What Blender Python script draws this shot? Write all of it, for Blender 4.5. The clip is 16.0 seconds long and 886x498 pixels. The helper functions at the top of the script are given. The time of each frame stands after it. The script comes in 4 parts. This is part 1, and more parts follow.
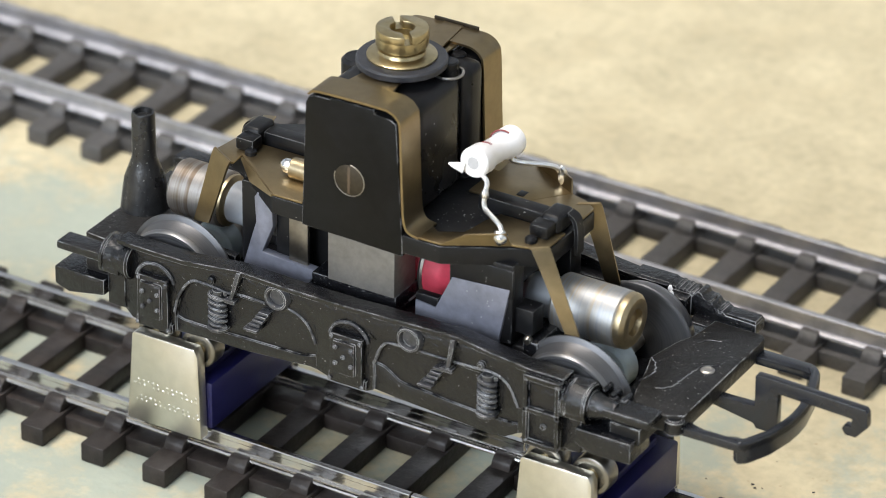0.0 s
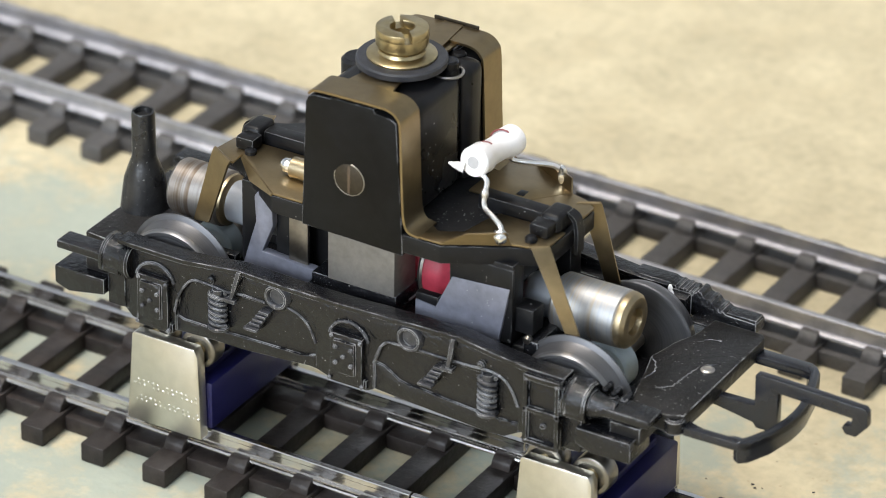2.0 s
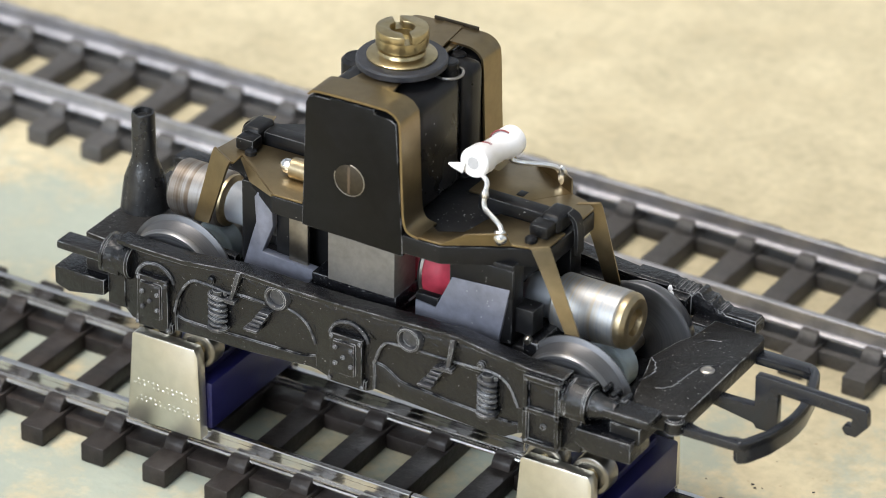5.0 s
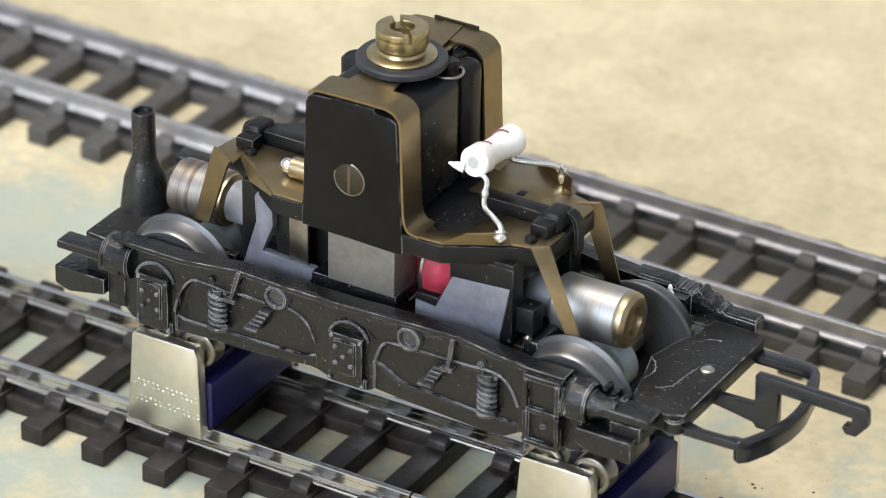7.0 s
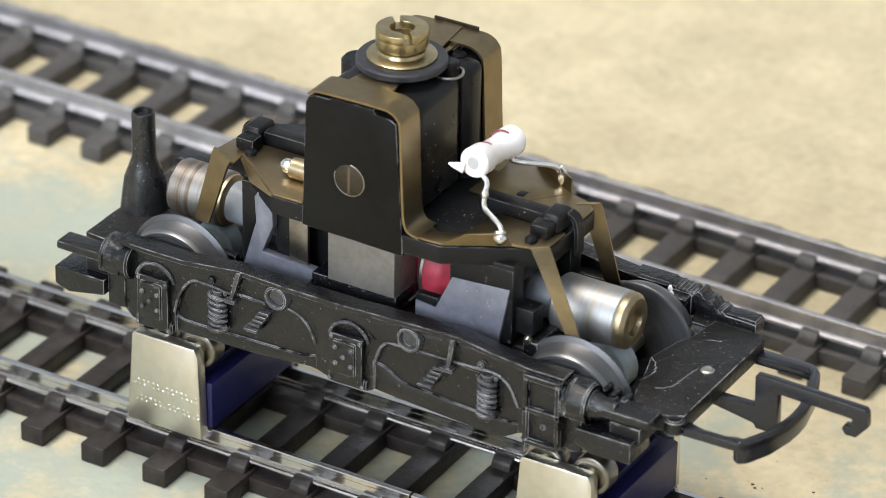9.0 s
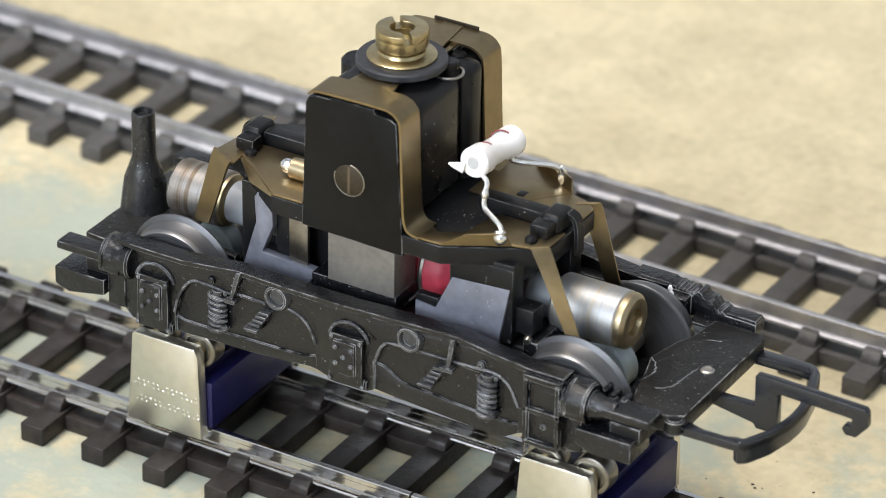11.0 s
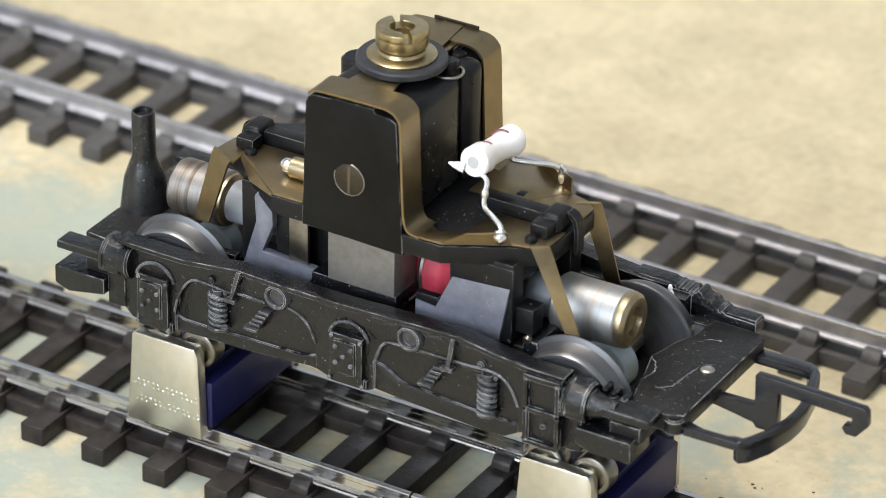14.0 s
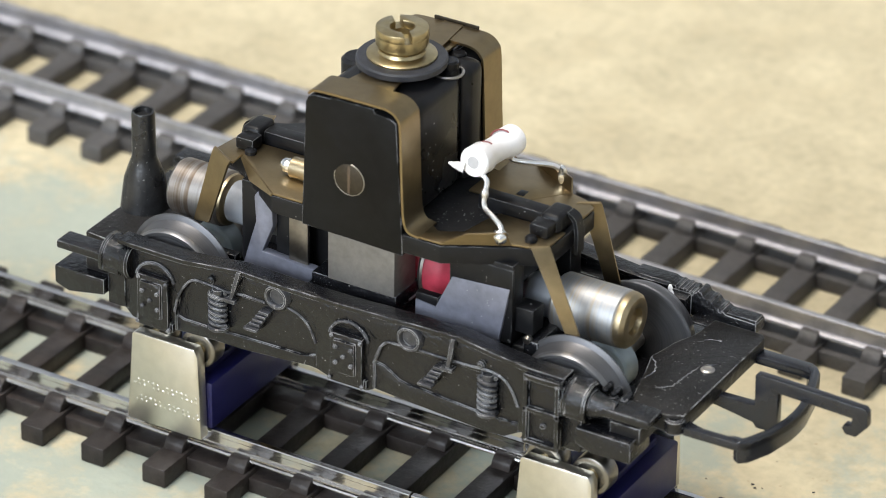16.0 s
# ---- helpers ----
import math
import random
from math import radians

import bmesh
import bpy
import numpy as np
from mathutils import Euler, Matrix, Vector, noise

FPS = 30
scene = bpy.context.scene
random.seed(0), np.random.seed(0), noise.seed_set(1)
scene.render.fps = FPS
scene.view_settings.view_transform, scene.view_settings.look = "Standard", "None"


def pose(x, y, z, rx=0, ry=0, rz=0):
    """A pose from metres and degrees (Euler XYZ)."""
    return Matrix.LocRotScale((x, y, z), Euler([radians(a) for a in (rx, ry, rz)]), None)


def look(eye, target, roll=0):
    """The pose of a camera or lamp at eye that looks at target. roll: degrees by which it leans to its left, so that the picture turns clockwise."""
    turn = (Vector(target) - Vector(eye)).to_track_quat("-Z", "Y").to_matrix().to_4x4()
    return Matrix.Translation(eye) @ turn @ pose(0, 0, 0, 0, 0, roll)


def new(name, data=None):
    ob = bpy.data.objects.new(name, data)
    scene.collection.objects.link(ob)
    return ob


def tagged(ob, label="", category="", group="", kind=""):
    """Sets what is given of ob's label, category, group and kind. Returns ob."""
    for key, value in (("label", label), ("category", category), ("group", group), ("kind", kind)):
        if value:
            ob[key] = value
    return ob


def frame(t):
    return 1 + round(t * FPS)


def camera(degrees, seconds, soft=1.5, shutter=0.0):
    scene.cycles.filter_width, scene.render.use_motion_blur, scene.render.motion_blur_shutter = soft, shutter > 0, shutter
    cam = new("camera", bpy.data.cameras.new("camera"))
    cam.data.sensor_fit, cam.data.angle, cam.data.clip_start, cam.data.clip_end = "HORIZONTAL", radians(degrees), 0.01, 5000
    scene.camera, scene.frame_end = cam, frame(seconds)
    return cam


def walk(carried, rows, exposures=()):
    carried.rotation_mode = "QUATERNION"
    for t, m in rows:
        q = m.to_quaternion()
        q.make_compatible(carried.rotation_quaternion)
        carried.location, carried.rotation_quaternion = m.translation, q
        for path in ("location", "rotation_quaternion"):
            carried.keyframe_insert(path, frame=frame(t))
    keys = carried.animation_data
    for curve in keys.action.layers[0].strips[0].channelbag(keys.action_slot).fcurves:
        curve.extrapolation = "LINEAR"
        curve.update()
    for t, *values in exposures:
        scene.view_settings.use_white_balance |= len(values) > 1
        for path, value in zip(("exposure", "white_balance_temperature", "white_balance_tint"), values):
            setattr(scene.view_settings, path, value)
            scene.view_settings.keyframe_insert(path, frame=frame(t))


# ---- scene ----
SECONDS = 16.0

# ---- camera: a long lens on a tripod ----
cam = camera(11.73, SECONDS, soft=0.85)
EYE = Vector((0.24522, -0.38315, 0.28341))
FORWARD = Vector((-0.43688, 0.75355, -0.49122))
cam.data.dof.use_dof = True
cam.data.dof.focus_distance = 0.512
cam.data.dof.aperture_fstop = 34.0
STAND = look(EYE, EYE + FORWARD * 0.5566, 0.887)
walk(cam, [(0, STAND), (SECONDS, STAND)])

# ---- light: an unseen room, with two lamps added as its ceiling light and window ----
world = bpy.data.worlds.new("world")
scene.world = world
world.use_nodes = True
wn = world.node_tree
sky = wn.nodes.new("ShaderNodeTexSky")
sky.sky_type, sky.sun_disc = "NISHITA", False
sky.sun_elevation, sky.sun_rotation = radians(35), radians(60)
wn.links.new(sky.outputs[0], wn.nodes["Background"].inputs[0])
wn.nodes["Background"].inputs[1].default_value = 0.1


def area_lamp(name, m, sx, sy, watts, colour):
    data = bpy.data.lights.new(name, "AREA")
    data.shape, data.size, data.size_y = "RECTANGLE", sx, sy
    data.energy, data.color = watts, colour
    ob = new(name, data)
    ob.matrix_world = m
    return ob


# Two lamps added out of view, their place and strength tuned for brightness.
area_lamp("added_top_light", look((-0.35, -0.15, 1.46), (-0.1, 0.1, 0)), 0.6, 0.3, 19, (1.03, 0.955, 0.885))
area_lamp("added_front_light", look((-0.15, -1.85, 0.9), (0, 0.0, 0.0)), 1.3, 0.85, 49, (0.86, 0.945, 1.05))

# ---- materials ----


def material(name, base, rough=0.5, metal=0.0, vary=0.25, grain=900.0, blotch=120.0, bump=0.15, second=None, specks=None, coat=0.0, rough_vary=0.15, spread=0.0, streak=None, depth=0.0002, gloss=0.5):
    """base colour with fine grain, larger blotches, relief; specks: (colour, amount) of dust, wear and painted-in
    sparkle.
    """
    m = bpy.data.materials.new(name)
    m.use_nodes = True
    t = m.node_tree
    n, l = t.nodes, t.links
    b = n["Principled BSDF"]
    b.inputs["Metallic"].default_value = metal
    b.inputs["Coat Weight"].default_value = coat
    b.inputs["Specular IOR Level"].default_value = gloss
    tc = n.new("ShaderNodeTexCoord")
    mp = n.new("ShaderNodeMapping")
    if streak:
        mp.inputs["Scale"].default_value = streak
    l.new(tc.outputs["Object"], mp.inputs[0])

    def noise_tex(scale, detail=4.0, rough_n=0.6):
        x = n.new("ShaderNodeTexNoise")
        x.inputs["Scale"].default_value, x.inputs["Detail"].default_value, x.inputs["Roughness"].default_value = scale, detail, rough_n
        l.new(mp.outputs[0], x.inputs["Vector"])
        return x

    fine, coarse = noise_tex(grain), noise_tex(blotch, 3.0)
    mixf = n.new("ShaderNodeMath")
    mixf.operation = "MULTIPLY_ADD"
    l.new(fine.outputs[0], mixf.inputs[0])
    mixf.inputs[1].default_value = 0.5
    half = n.new("ShaderNodeMath")
    half.operation = "MULTIPLY"
    l.new(coarse.outputs[0], half.inputs[0])
    half.inputs[1].default_value = 0.5
    l.new(half.outputs[0], mixf.inputs[2])
    ramp = n.new("ShaderNodeValToRGB")
    lo = [c * (1 - vary) for c in base]
    hi = [min(1, c * (1 + vary)) for c in (second or base)]
    ramp.color_ramp.elements[0].position, ramp.color_ramp.elements[1].position = 0.34, 0.66
    ramp.color_ramp.elements[0].color, ramp.color_ramp.elements[1].color = (*lo, 1), (*hi, 1)
    l.new(mixf.outputs[0], ramp.inputs[0])
    colour = ramp.outputs[0]
    if spread:
        info = n.new("ShaderNodeObjectInfo")
        mr = n.new("ShaderNodeMapRange")
        mr.inputs["To Min"].default_value, mr.inputs["To Max"].default_value = 1 - spread, 1 + spread
        l.new(info.outputs["Random"], mr.inputs[0])
        hs = n.new("ShaderNodeHueSaturation")
        l.new(mr.outputs[0], hs.inputs["Value"])
        l.new(colour, hs.inputs["Color"])
        colour = hs.outputs[0]
    if specks:
        tint, amount = specks
        vo = noise_tex(grain * 2.2, 2.0, 0.5)
        th = n.new("ShaderNodeMapRange")
        th.inputs["From Min"].default_value, th.inputs["From Max"].default_value = 0.80 - amount, 0.86 - amount
        l.new(vo.outputs[0], th.inputs[0])
        mx = n.new("ShaderNodeMix")
        mx.data_type = "RGBA"
        l.new(th.outputs[0], mx.inputs["Factor"])
        l.new(colour, mx.inputs["A"])
        mx.inputs["B"].default_value = (*tint, 1)
        colour = mx.outputs["Result"]
    l.new(colour, b.inputs["Base Color"])
    rr = n.new("ShaderNodeMapRange")
    rr.inputs["To Min"].default_value, rr.inputs["To Max"].default_value = max(0.02, rough - rough_vary), min(1, rough + rough_vary)
    l.new(coarse.outputs[0], rr.inputs[0])
    l.new(rr.outputs[0], b.inputs["Roughness"])
    if bump:
        bp = n.new("ShaderNodeBump")
        bp.inputs["Strength"].default_value, bp.inputs["Distance"].default_value = bump, depth
        l.new(fine.outputs[0], bp.inputs["Height"])
        l.new(bp.outputs[0], b.inputs["Normal"])
    return m


def edge_wear_glint(m, tint, amount=0.8, width=0.00022):
    """Pale edges of a moulding: rubbed paint, with edge highlights painted in."""
    t = m.node_tree
    n, l = t.nodes, t.links
    b = n["Principled BSDF"]
    old = b.inputs["Base Color"].links[0].from_socket
    geo, bev = n.new("ShaderNodeNewGeometry"), n.new("ShaderNodeBevel")
    bev.samples = 4
    bev.inputs["Radius"].default_value = width
    dot = n.new("ShaderNodeVectorMath")
    dot.operation = "DOT_PRODUCT"
    l.new(geo.outputs["Normal"], dot.inputs[0])
    l.new(bev.outputs[0], dot.inputs[1])
    mr = n.new("ShaderNodeMapRange")
    mr.inputs["From Min"].default_value, mr.inputs["From Max"].default_value = 0.999, 0.95
    mr.inputs["To Min"].default_value, mr.inputs["To Max"].default_value = 0.0, amount
    l.new(dot.outputs["Value"], mr.inputs[0])
    nz = n.new("ShaderNodeTexNoise")
    nz.inputs["Scale"].default_value = 420.0
    tc = n.new("ShaderNodeTexCoord")
    l.new(tc.outputs["Object"], nz.inputs["Vector"])
    nr = n.new("ShaderNodeMapRange")
    nr.inputs["From Min"].default_value, nr.inputs["From Max"].default_value = 0.42, 0.58
    l.new(nz.outputs[0], nr.inputs[0])
    mu = n.new("ShaderNodeMath")
    mu.operation = "MULTIPLY"
    l.new(mr.outputs[0], mu.inputs[0])
    l.new(nr.outputs[0], mu.inputs[1])
    mx = n.new("ShaderNodeMix")
    mx.data_type = "RGBA"
    l.new(mu.outputs[0], mx.inputs["Factor"])
    l.new(old, mx.inputs["A"])
    mx.inputs["B"].default_value = (*tint, 1)
    l.new(mx.outputs["Result"], b.inputs["Base Color"])
    return m


# Pale specks and edges mix wear with highlights put into the colour.
M_FRAME = edge_wear_glint(material("worn_black_moulding", (0.0062, 0.0063, 0.0075), 0.20, 0, 0.5, 1500, 170, 0.60, specks=((0.30, 0.29, 0.28), 0.085), rough_vary=0.18, depth=0.00035, gloss=0.46), (0.50, 0.50, 0.51), 0.6, 0.00017)
M_ENDPLATE = edge_wear_glint(material("matt_scratched_moulding", (0.0105, 0.0098, 0.0094), 0.38, 0, 0.5, 1100, 150, 0.5, specks=((0.26, 0.25, 0.24), 0.10), rough_vary=0.14, depth=0.0003, gloss=0.3), (0.52, 0.52, 0.52), 0.95, 0.00022)
# Greyer black for raised details: rubbed paint plus highlights painted into the base.
M_RUBBED_LIT = edge_wear_glint(material("rubbed_lit_black_casting", (0.04, 0.04, 0.043), 0.2, 0, 0.5, 1700, 240, 0.7, specks=((0.38, 0.37, 0.37), 0.11), rough_vary=0.16), (0.55, 0.55, 0.56), 0.6, 0.00014)
M_SCREW = material("tarnished_steel_screw", (0.22, 0.20, 0.17), 0.4, 1.0, 0.25, 900, 300, 0.1)
M_PLASTIC = material("smooth_black_plastic", (0.009, 0.009, 0.010), 0.30, 0, 0.3, 700, 160, 0.10, rough_vary=0.14, gloss=0.22, specks=((0.10, 0.10, 0.10), 0.03))
M_HOUSING = edge_wear_glint(material("scuffed_black_plastic", (0.0048, 0.0048, 0.0050), 0.36, 0, 0.5, 600, 90, 0.10, rough_vary=0.2, gloss=0.16), (0.45, 0.45, 0.46), 0.7, 0.00016)
M_OLDBOLT = material("oxidised_bronze_bolt", (0.045, 0.036, 0.024), 0.5, 0.7, 0.3, 1200, 400, 0.1)
M_DUSTY = edge_wear_glint(material("dusty_black_plastic", (0.0075, 0.0075, 0.0082), 0.38, 0, 0.3, 900, 160, 0.2, specks=((0.3, 0.3, 0.29), 0.08), gloss=0.24), (0.4, 0.4, 0.4), 0.4, 0.00014)
M_BRONZE = material("bronze_strip", (0.245, 0.188, 0.108), 0.36, 1.0, 0.08, 600, 110, 0.04, second=(0.275, 0.212, 0.122), rough_vary=0.12)
M_BRASS = material("turned_brass", (0.42, 0.345, 0.20), 0.33, 1.0, 0.15, 1400, 200, 0.05, rough_vary=0.1)
M_RIM = material("brass_rim", (0.37, 0.30, 0.19), 0.42, 1.0, 0.15, 1400, 200, 0.05, rough_vary=0.1)
M_FLAKE = material("pale_dust", (0.36, 0.36, 0.35), 0.8)
M_PEG = material("dusty_black_peg", (0.014, 0.014, 0.0145), 0.3, 0, 0.5, 1300, 260, 0.4, specks=((0.22, 0.22, 0.21), 0.10))
M_BEARING = material("oily_bearing_steel", (0.24, 0.225, 0.20), 0.32, 1.0, 0.2, 1300, 200, 0.05)
M_STEEL = material("dull_steel", (0.40, 0.38, 0.35), 0.42, 1.0, 0.2, 1300, 200, 0.08)
M_CORE = material("grey_iron_core", (0.175, 0.163, 0.145), 0.48, 0.3, 0.2, 1300, 150, 0.1)
M_ZINC = material("blue_grey_zinc_casting", (0.16, 0.165, 0.20), 0.44, 0.25, 0.22, 900, 200, 0.12, specks=((0.6, 0.6, 0.6), 0.0))
M_RED = material("red_insulated_winding", (0.46, 0.038, 0.065), 0.6, 0, 0.3, 500, 120, 0.05)
M_WHITE = material("white_glazed_ceramic", (0.86, 0.84, 0.83), 0.35, 0, 0.06, 700, 150, 0.04)
M_GREYEND = material("grey_cement", (0.45, 0.44, 0.44), 0.7, 0, 0.15)
M_BROWN = material("brown_band", (0.22, 0.05, 0.05), 0.5)
M_SLOT = material("dark_slot_shade", (0.07, 0.045, 0.025), 0.6)
M_SOLDER = material("bright_solder", (0.80, 0.79, 0.78), 0.22, 1.0, 0.1, 1500, 400, 0.3)
M_NYLON = material("milky_nylon", (0.40, 0.46, 0.48), 0.4, 0, 0.1)
M_COLLAR = material("white_nylon_collar", (0.26, 0.275, 0.30), 0.35, 0, 0.08)
M_RUBBER = material("grey_fibre_washer", (0.022, 0.023, 0.028), 0.5, 0, 0.3, 1400, 300, 0.15)
M_RAIL = material("nickel_rail", (0.62, 0.60, 0.585), 0.13, 1.0, 0.12, 1400, 120, 0.015, rough_vary=0.06)
M_OLDRAIL = material("tarnished_rail", (0.44, 0.43, 0.445), 0.48, 1.0, 0.2, 900, 120, 0.05)
M_SLEEPER = material("dark_brown_sleeper_plastic", (0.025, 0.0195, 0.017), 0.44, 0, 0.5, 1000, 170, 0.5, spread=0.15, gloss=0.34, specks=((0.07, 0.06, 0.05), 0.10))
# Lighter copy for the back track; lens haze is put into its colour.
M_HAZYSLEEPER = material("haze_lightened_sleeper_plastic", (0.066, 0.061, 0.058), 0.55, 0, 0.35, 1500, 170, 0.35, spread=0.15, gloss=0.5)
M_PLATE = material("plated_steel_cheek", (0.66, 0.635, 0.565), 0.34, 1.0, 0.08, 700, 90, 0.02, rough_vary=0.08)
M_BLUE = material("dark_blue_plastic", (0.006, 0.006, 0.060), 0.45, 0, 0.2, 800, 150, 0.08)
M_WIRE = material("tinned_wire", (0.86, 0.85, 0.84), 0.36, 1.0, 0.1, 1500, 300, 0.15)
M_COUPLING = material("satin_black_plastic", (0.014, 0.015, 0.0185), 0.22, 0, 0.2, 900, 200, 0.10, gloss=0.5)
# For the unseen walls; pale blue is picked to cool the reflections.
M_WALL = material("painted_plaster", (0.68, 0.72, 0.79), 0.8, 0, 0.06, 60, 3, 0.05)


def turned(name, axis, colours, rough, metal, scale=500.0):
    """Turned metal: rings of tone round the axis of the part."""
    m = bpy.data.materials.new(name)
    m.use_nodes = True
    n, l = m.node_tree.nodes, m.node_tree.links
    b = n["Principled BSDF"]
    b.inputs["Metallic"].default_value = metal
    tc, sep = n.new("ShaderNodeTexCoord"), n.new("ShaderNodeSeparateXYZ")
    l.new(tc.outputs["Object"], sep.inputs[0])
    across = n.new("ShaderNodeCombineXYZ")
    for k in "XYZ":
        if k != axis:
            l.new(sep.outputs[k], across.inputs[k])
    size = n.new("ShaderNodeVectorMath")
    size.operation = "LENGTH"
    l.new(across.outputs[0], size.inputs[0])
    pair = n.new("ShaderNodeCombineXYZ")
    l.new(sep.outputs[axis], pair.inputs[0])
    l.new(size.outputs["Value"], pair.inputs[1])
    wide, fine, spot = (n.new("ShaderNodeTexNoise") for _ in range(3))
    wide.inputs["Scale"].default_value, fine.inputs["Scale"].default_value = scale, scale * 7
    spot.inputs["Scale"].default_value = 420.0
    l.new(pair.outputs[0], wide.inputs["Vector"])
    l.new(pair.outputs[0], fine.inputs["Vector"])
    l.new(tc.outputs["Object"], spot.inputs["Vector"])
    ramp = n.new("ShaderNodeValToRGB")
    for e, p, c in zip(ramp.color_ramp.elements, (0.40, 0.60), (colours[0], colours[-1])):
        e.position, e.color = p, (*c, 1)
    if len(colours) > 2:
        ramp.color_ramp.elements.new(0.5).color = (*colours[1], 1)
    add = n.new("ShaderNodeMath")
    add.operation = "MULTIPLY_ADD"
    l.new(fine.outputs[0], add.inputs[0])
    add.inputs[1].default_value = 0.4
    less = n.new("ShaderNodeMath")
    less.operation = "MULTIPLY_ADD"
    l.new(spot.outputs[0], less.inputs[0])
    less.inputs[1].default_value = 0.15
    l.new(add.outputs[0], less.inputs[2])
    part_of = n.new("ShaderNodeMath")
    part_of.operation = "MULTIPLY"
    l.new(wide.outputs[0], part_of.inputs[0])
    part_of.inputs[1].default_value = 0.45
    l.new(part_of.outputs[0], add.inputs[2])
    l.new(less.outputs[0], ramp.inputs[0])
    l.new(ramp.outputs[0], b.inputs["Base Color"])
    rr = n.new("ShaderNodeMapRange")
    rr.inputs["To Min"].default_value, rr.inputs["To Max"].default_value = rough - 0.1, rough + 0.1
    l.new(fine.outputs[0], rr.inputs[0])
    l.new(rr.outputs[0], b.inputs["Roughness"])
    bp = n.new("ShaderNodeBump")
    bp.inputs["Strength"].default_value, bp.inputs["Distance"].default_value = 0.25, 0.00006
    l.new(fine.outputs[0], bp.inputs["Height"])
    l.new(bp.outputs[0], b.inputs["Normal"])
    return m


M_DRUM = turned("worn_plated_drum", "X", ((0.36, 0.315, 0.255), (0.36, 0.36, 0.355), (0.305, 0.32, 0.34)), 0.5, 0.85, 520)
M_OLDDRUM = turned("brown_stained_drum", "X", ((0.15, 0.115, 0.085), (0.28, 0.265, 0.25), (0.20, 0.18, 0.16)), 0.48, 0.85, 260)
M_WHEEL = turned("grey_steel_wheel", "Y", ((0.09, 0.09, 0.095), (0.13, 0.13, 0.135)), 0.44, 0.75, 700)
M_TREAD = turned("polished_tyre", "Y", ((0.18, 0.18, 0.185), (0.24, 0.24, 0.245)), 0.36, 0.85)


def board_material():
    """Pale fibreboard with broad rubbed patches of thin green paint."""
    m = material("pale_fibreboard", (0.48, 0.415, 0.268), 0.8, 0, 0.13, 560, 90, 0.6, second=(0.565, 0.49, 0.325), specks=((0.40, 0.31, 0.19), 0.10))
    t = m.node_tree
    n, l = t.nodes, t.links
    b = n["Principled BSDF"]
    old = b.inputs["Base Color"].links[0].from_socket
    tc = n.new("ShaderNodeTexCoord")
    grad = n.new("ShaderNodeSeparateXYZ")
    l.new(tc.outputs["Object"], grad.inputs[0])
    nz = n.new("ShaderNodeTexNoise")
    nz.inputs["Scale"].default_value, nz.inputs["Detail"].default_value = 52.0, 9.0
    nz.inputs["Roughness"].default_value = 0.72
    l.new(tc.outputs["Object"], nz.inputs["Vector"])

    def fade(axis, lo, hi, top, end):
        """Falls from top to end between two distances from the front track's middle."""
        ab = n.new("ShaderNodeMath")
        ab.operation = "ABSOLUTE"
        l.new(grad.outputs[axis], ab.inputs[0])
        mr = n.new("ShaderNodeMapRange")
        mr.inputs["From Min"].default_value, mr.inputs["From Max"].default_value = lo, hi
        mr.inputs["To Min"].default_value, mr.inputs["To Max"].default_value = top, end
        l.new(ab.outputs[0], mr.inputs[0])
        return mr.outputs[0]

    # the paint thins out away from the strip between the two tracks
    total = nz.outputs[0]
    west = n.new("ShaderNodeMapRange")
    west.inputs["From Min"].default_value, west.inputs["From Max"].default_value = -0.05, 0.09
    west.inputs["To Min"].default_value, west.inputs["To Max"].default_value = 0.115, -0.03
    l.new(grad.outputs["X"], west.inputs[0])
    for extra in (fade("Y", 0.035, 0.075, 0.03, -0.25), fade("X", 0.2, 0.45, 0.0, -0.4), west.outputs[0]):
        ad = n.new("ShaderNodeMath")
        ad.operation = "ADD"
        l.new(total, ad.inputs[0])
        l.new(extra, ad.inputs[1])
        total = ad.outputs[0]
    th = n.new("ShaderNodeMapRange")
    th.inputs["From Min"].default_value, th.inputs["From Max"].default_value = 0.51, 0.63
    th.inputs["To Max"].default_value = 0.75
    l.new(total, th.inputs[0])
    mx = n.new("ShaderNodeMix")
    mx.data_type = "RGBA"
    l.new(th.outputs[0], mx.inputs["Factor"])
    l.new(old, mx.inputs["A"])
    mx.inputs["B"].default_value = (0.30, 0.355, 0.315, 1)
    # brown damp stains
    nb = n.new("ShaderNodeTexNoise")
    nb.inputs["Scale"].default_value, nb.inputs["Detail"].default_value, nb.inputs["Roughness"].default_value = 70.0, 9.0, 0.8
    l.new(tc.outputs["Object"], nb.inputs["Vector"])
    tb = n.new("ShaderNodeMapRange")
    tb.inputs["From Min"].default_value, tb.inputs["From Max"].default_value = 0.50, 0.72
    tb.inputs["To Max"].default_value = 0.32
    l.new(nb.outputs[0], tb.inputs[0])
    m2 = n.new("ShaderNodeMix")
    m2.data_type = "RGBA"
    l.new(tb.outputs[0], m2.inputs["Factor"])
    l.new(mx.outputs["Result"], m2.inputs["A"])
    m2.inputs["B"].default_value = (0.44, 0.34, 0.19, 1)
    l.new(m2.outputs["Result"], b.inputs["Base Color"])
    return m


M_BOARD = board_material()

# ---- building in millimetres ----
MM = 0.001
BOARD_Z = -1.6


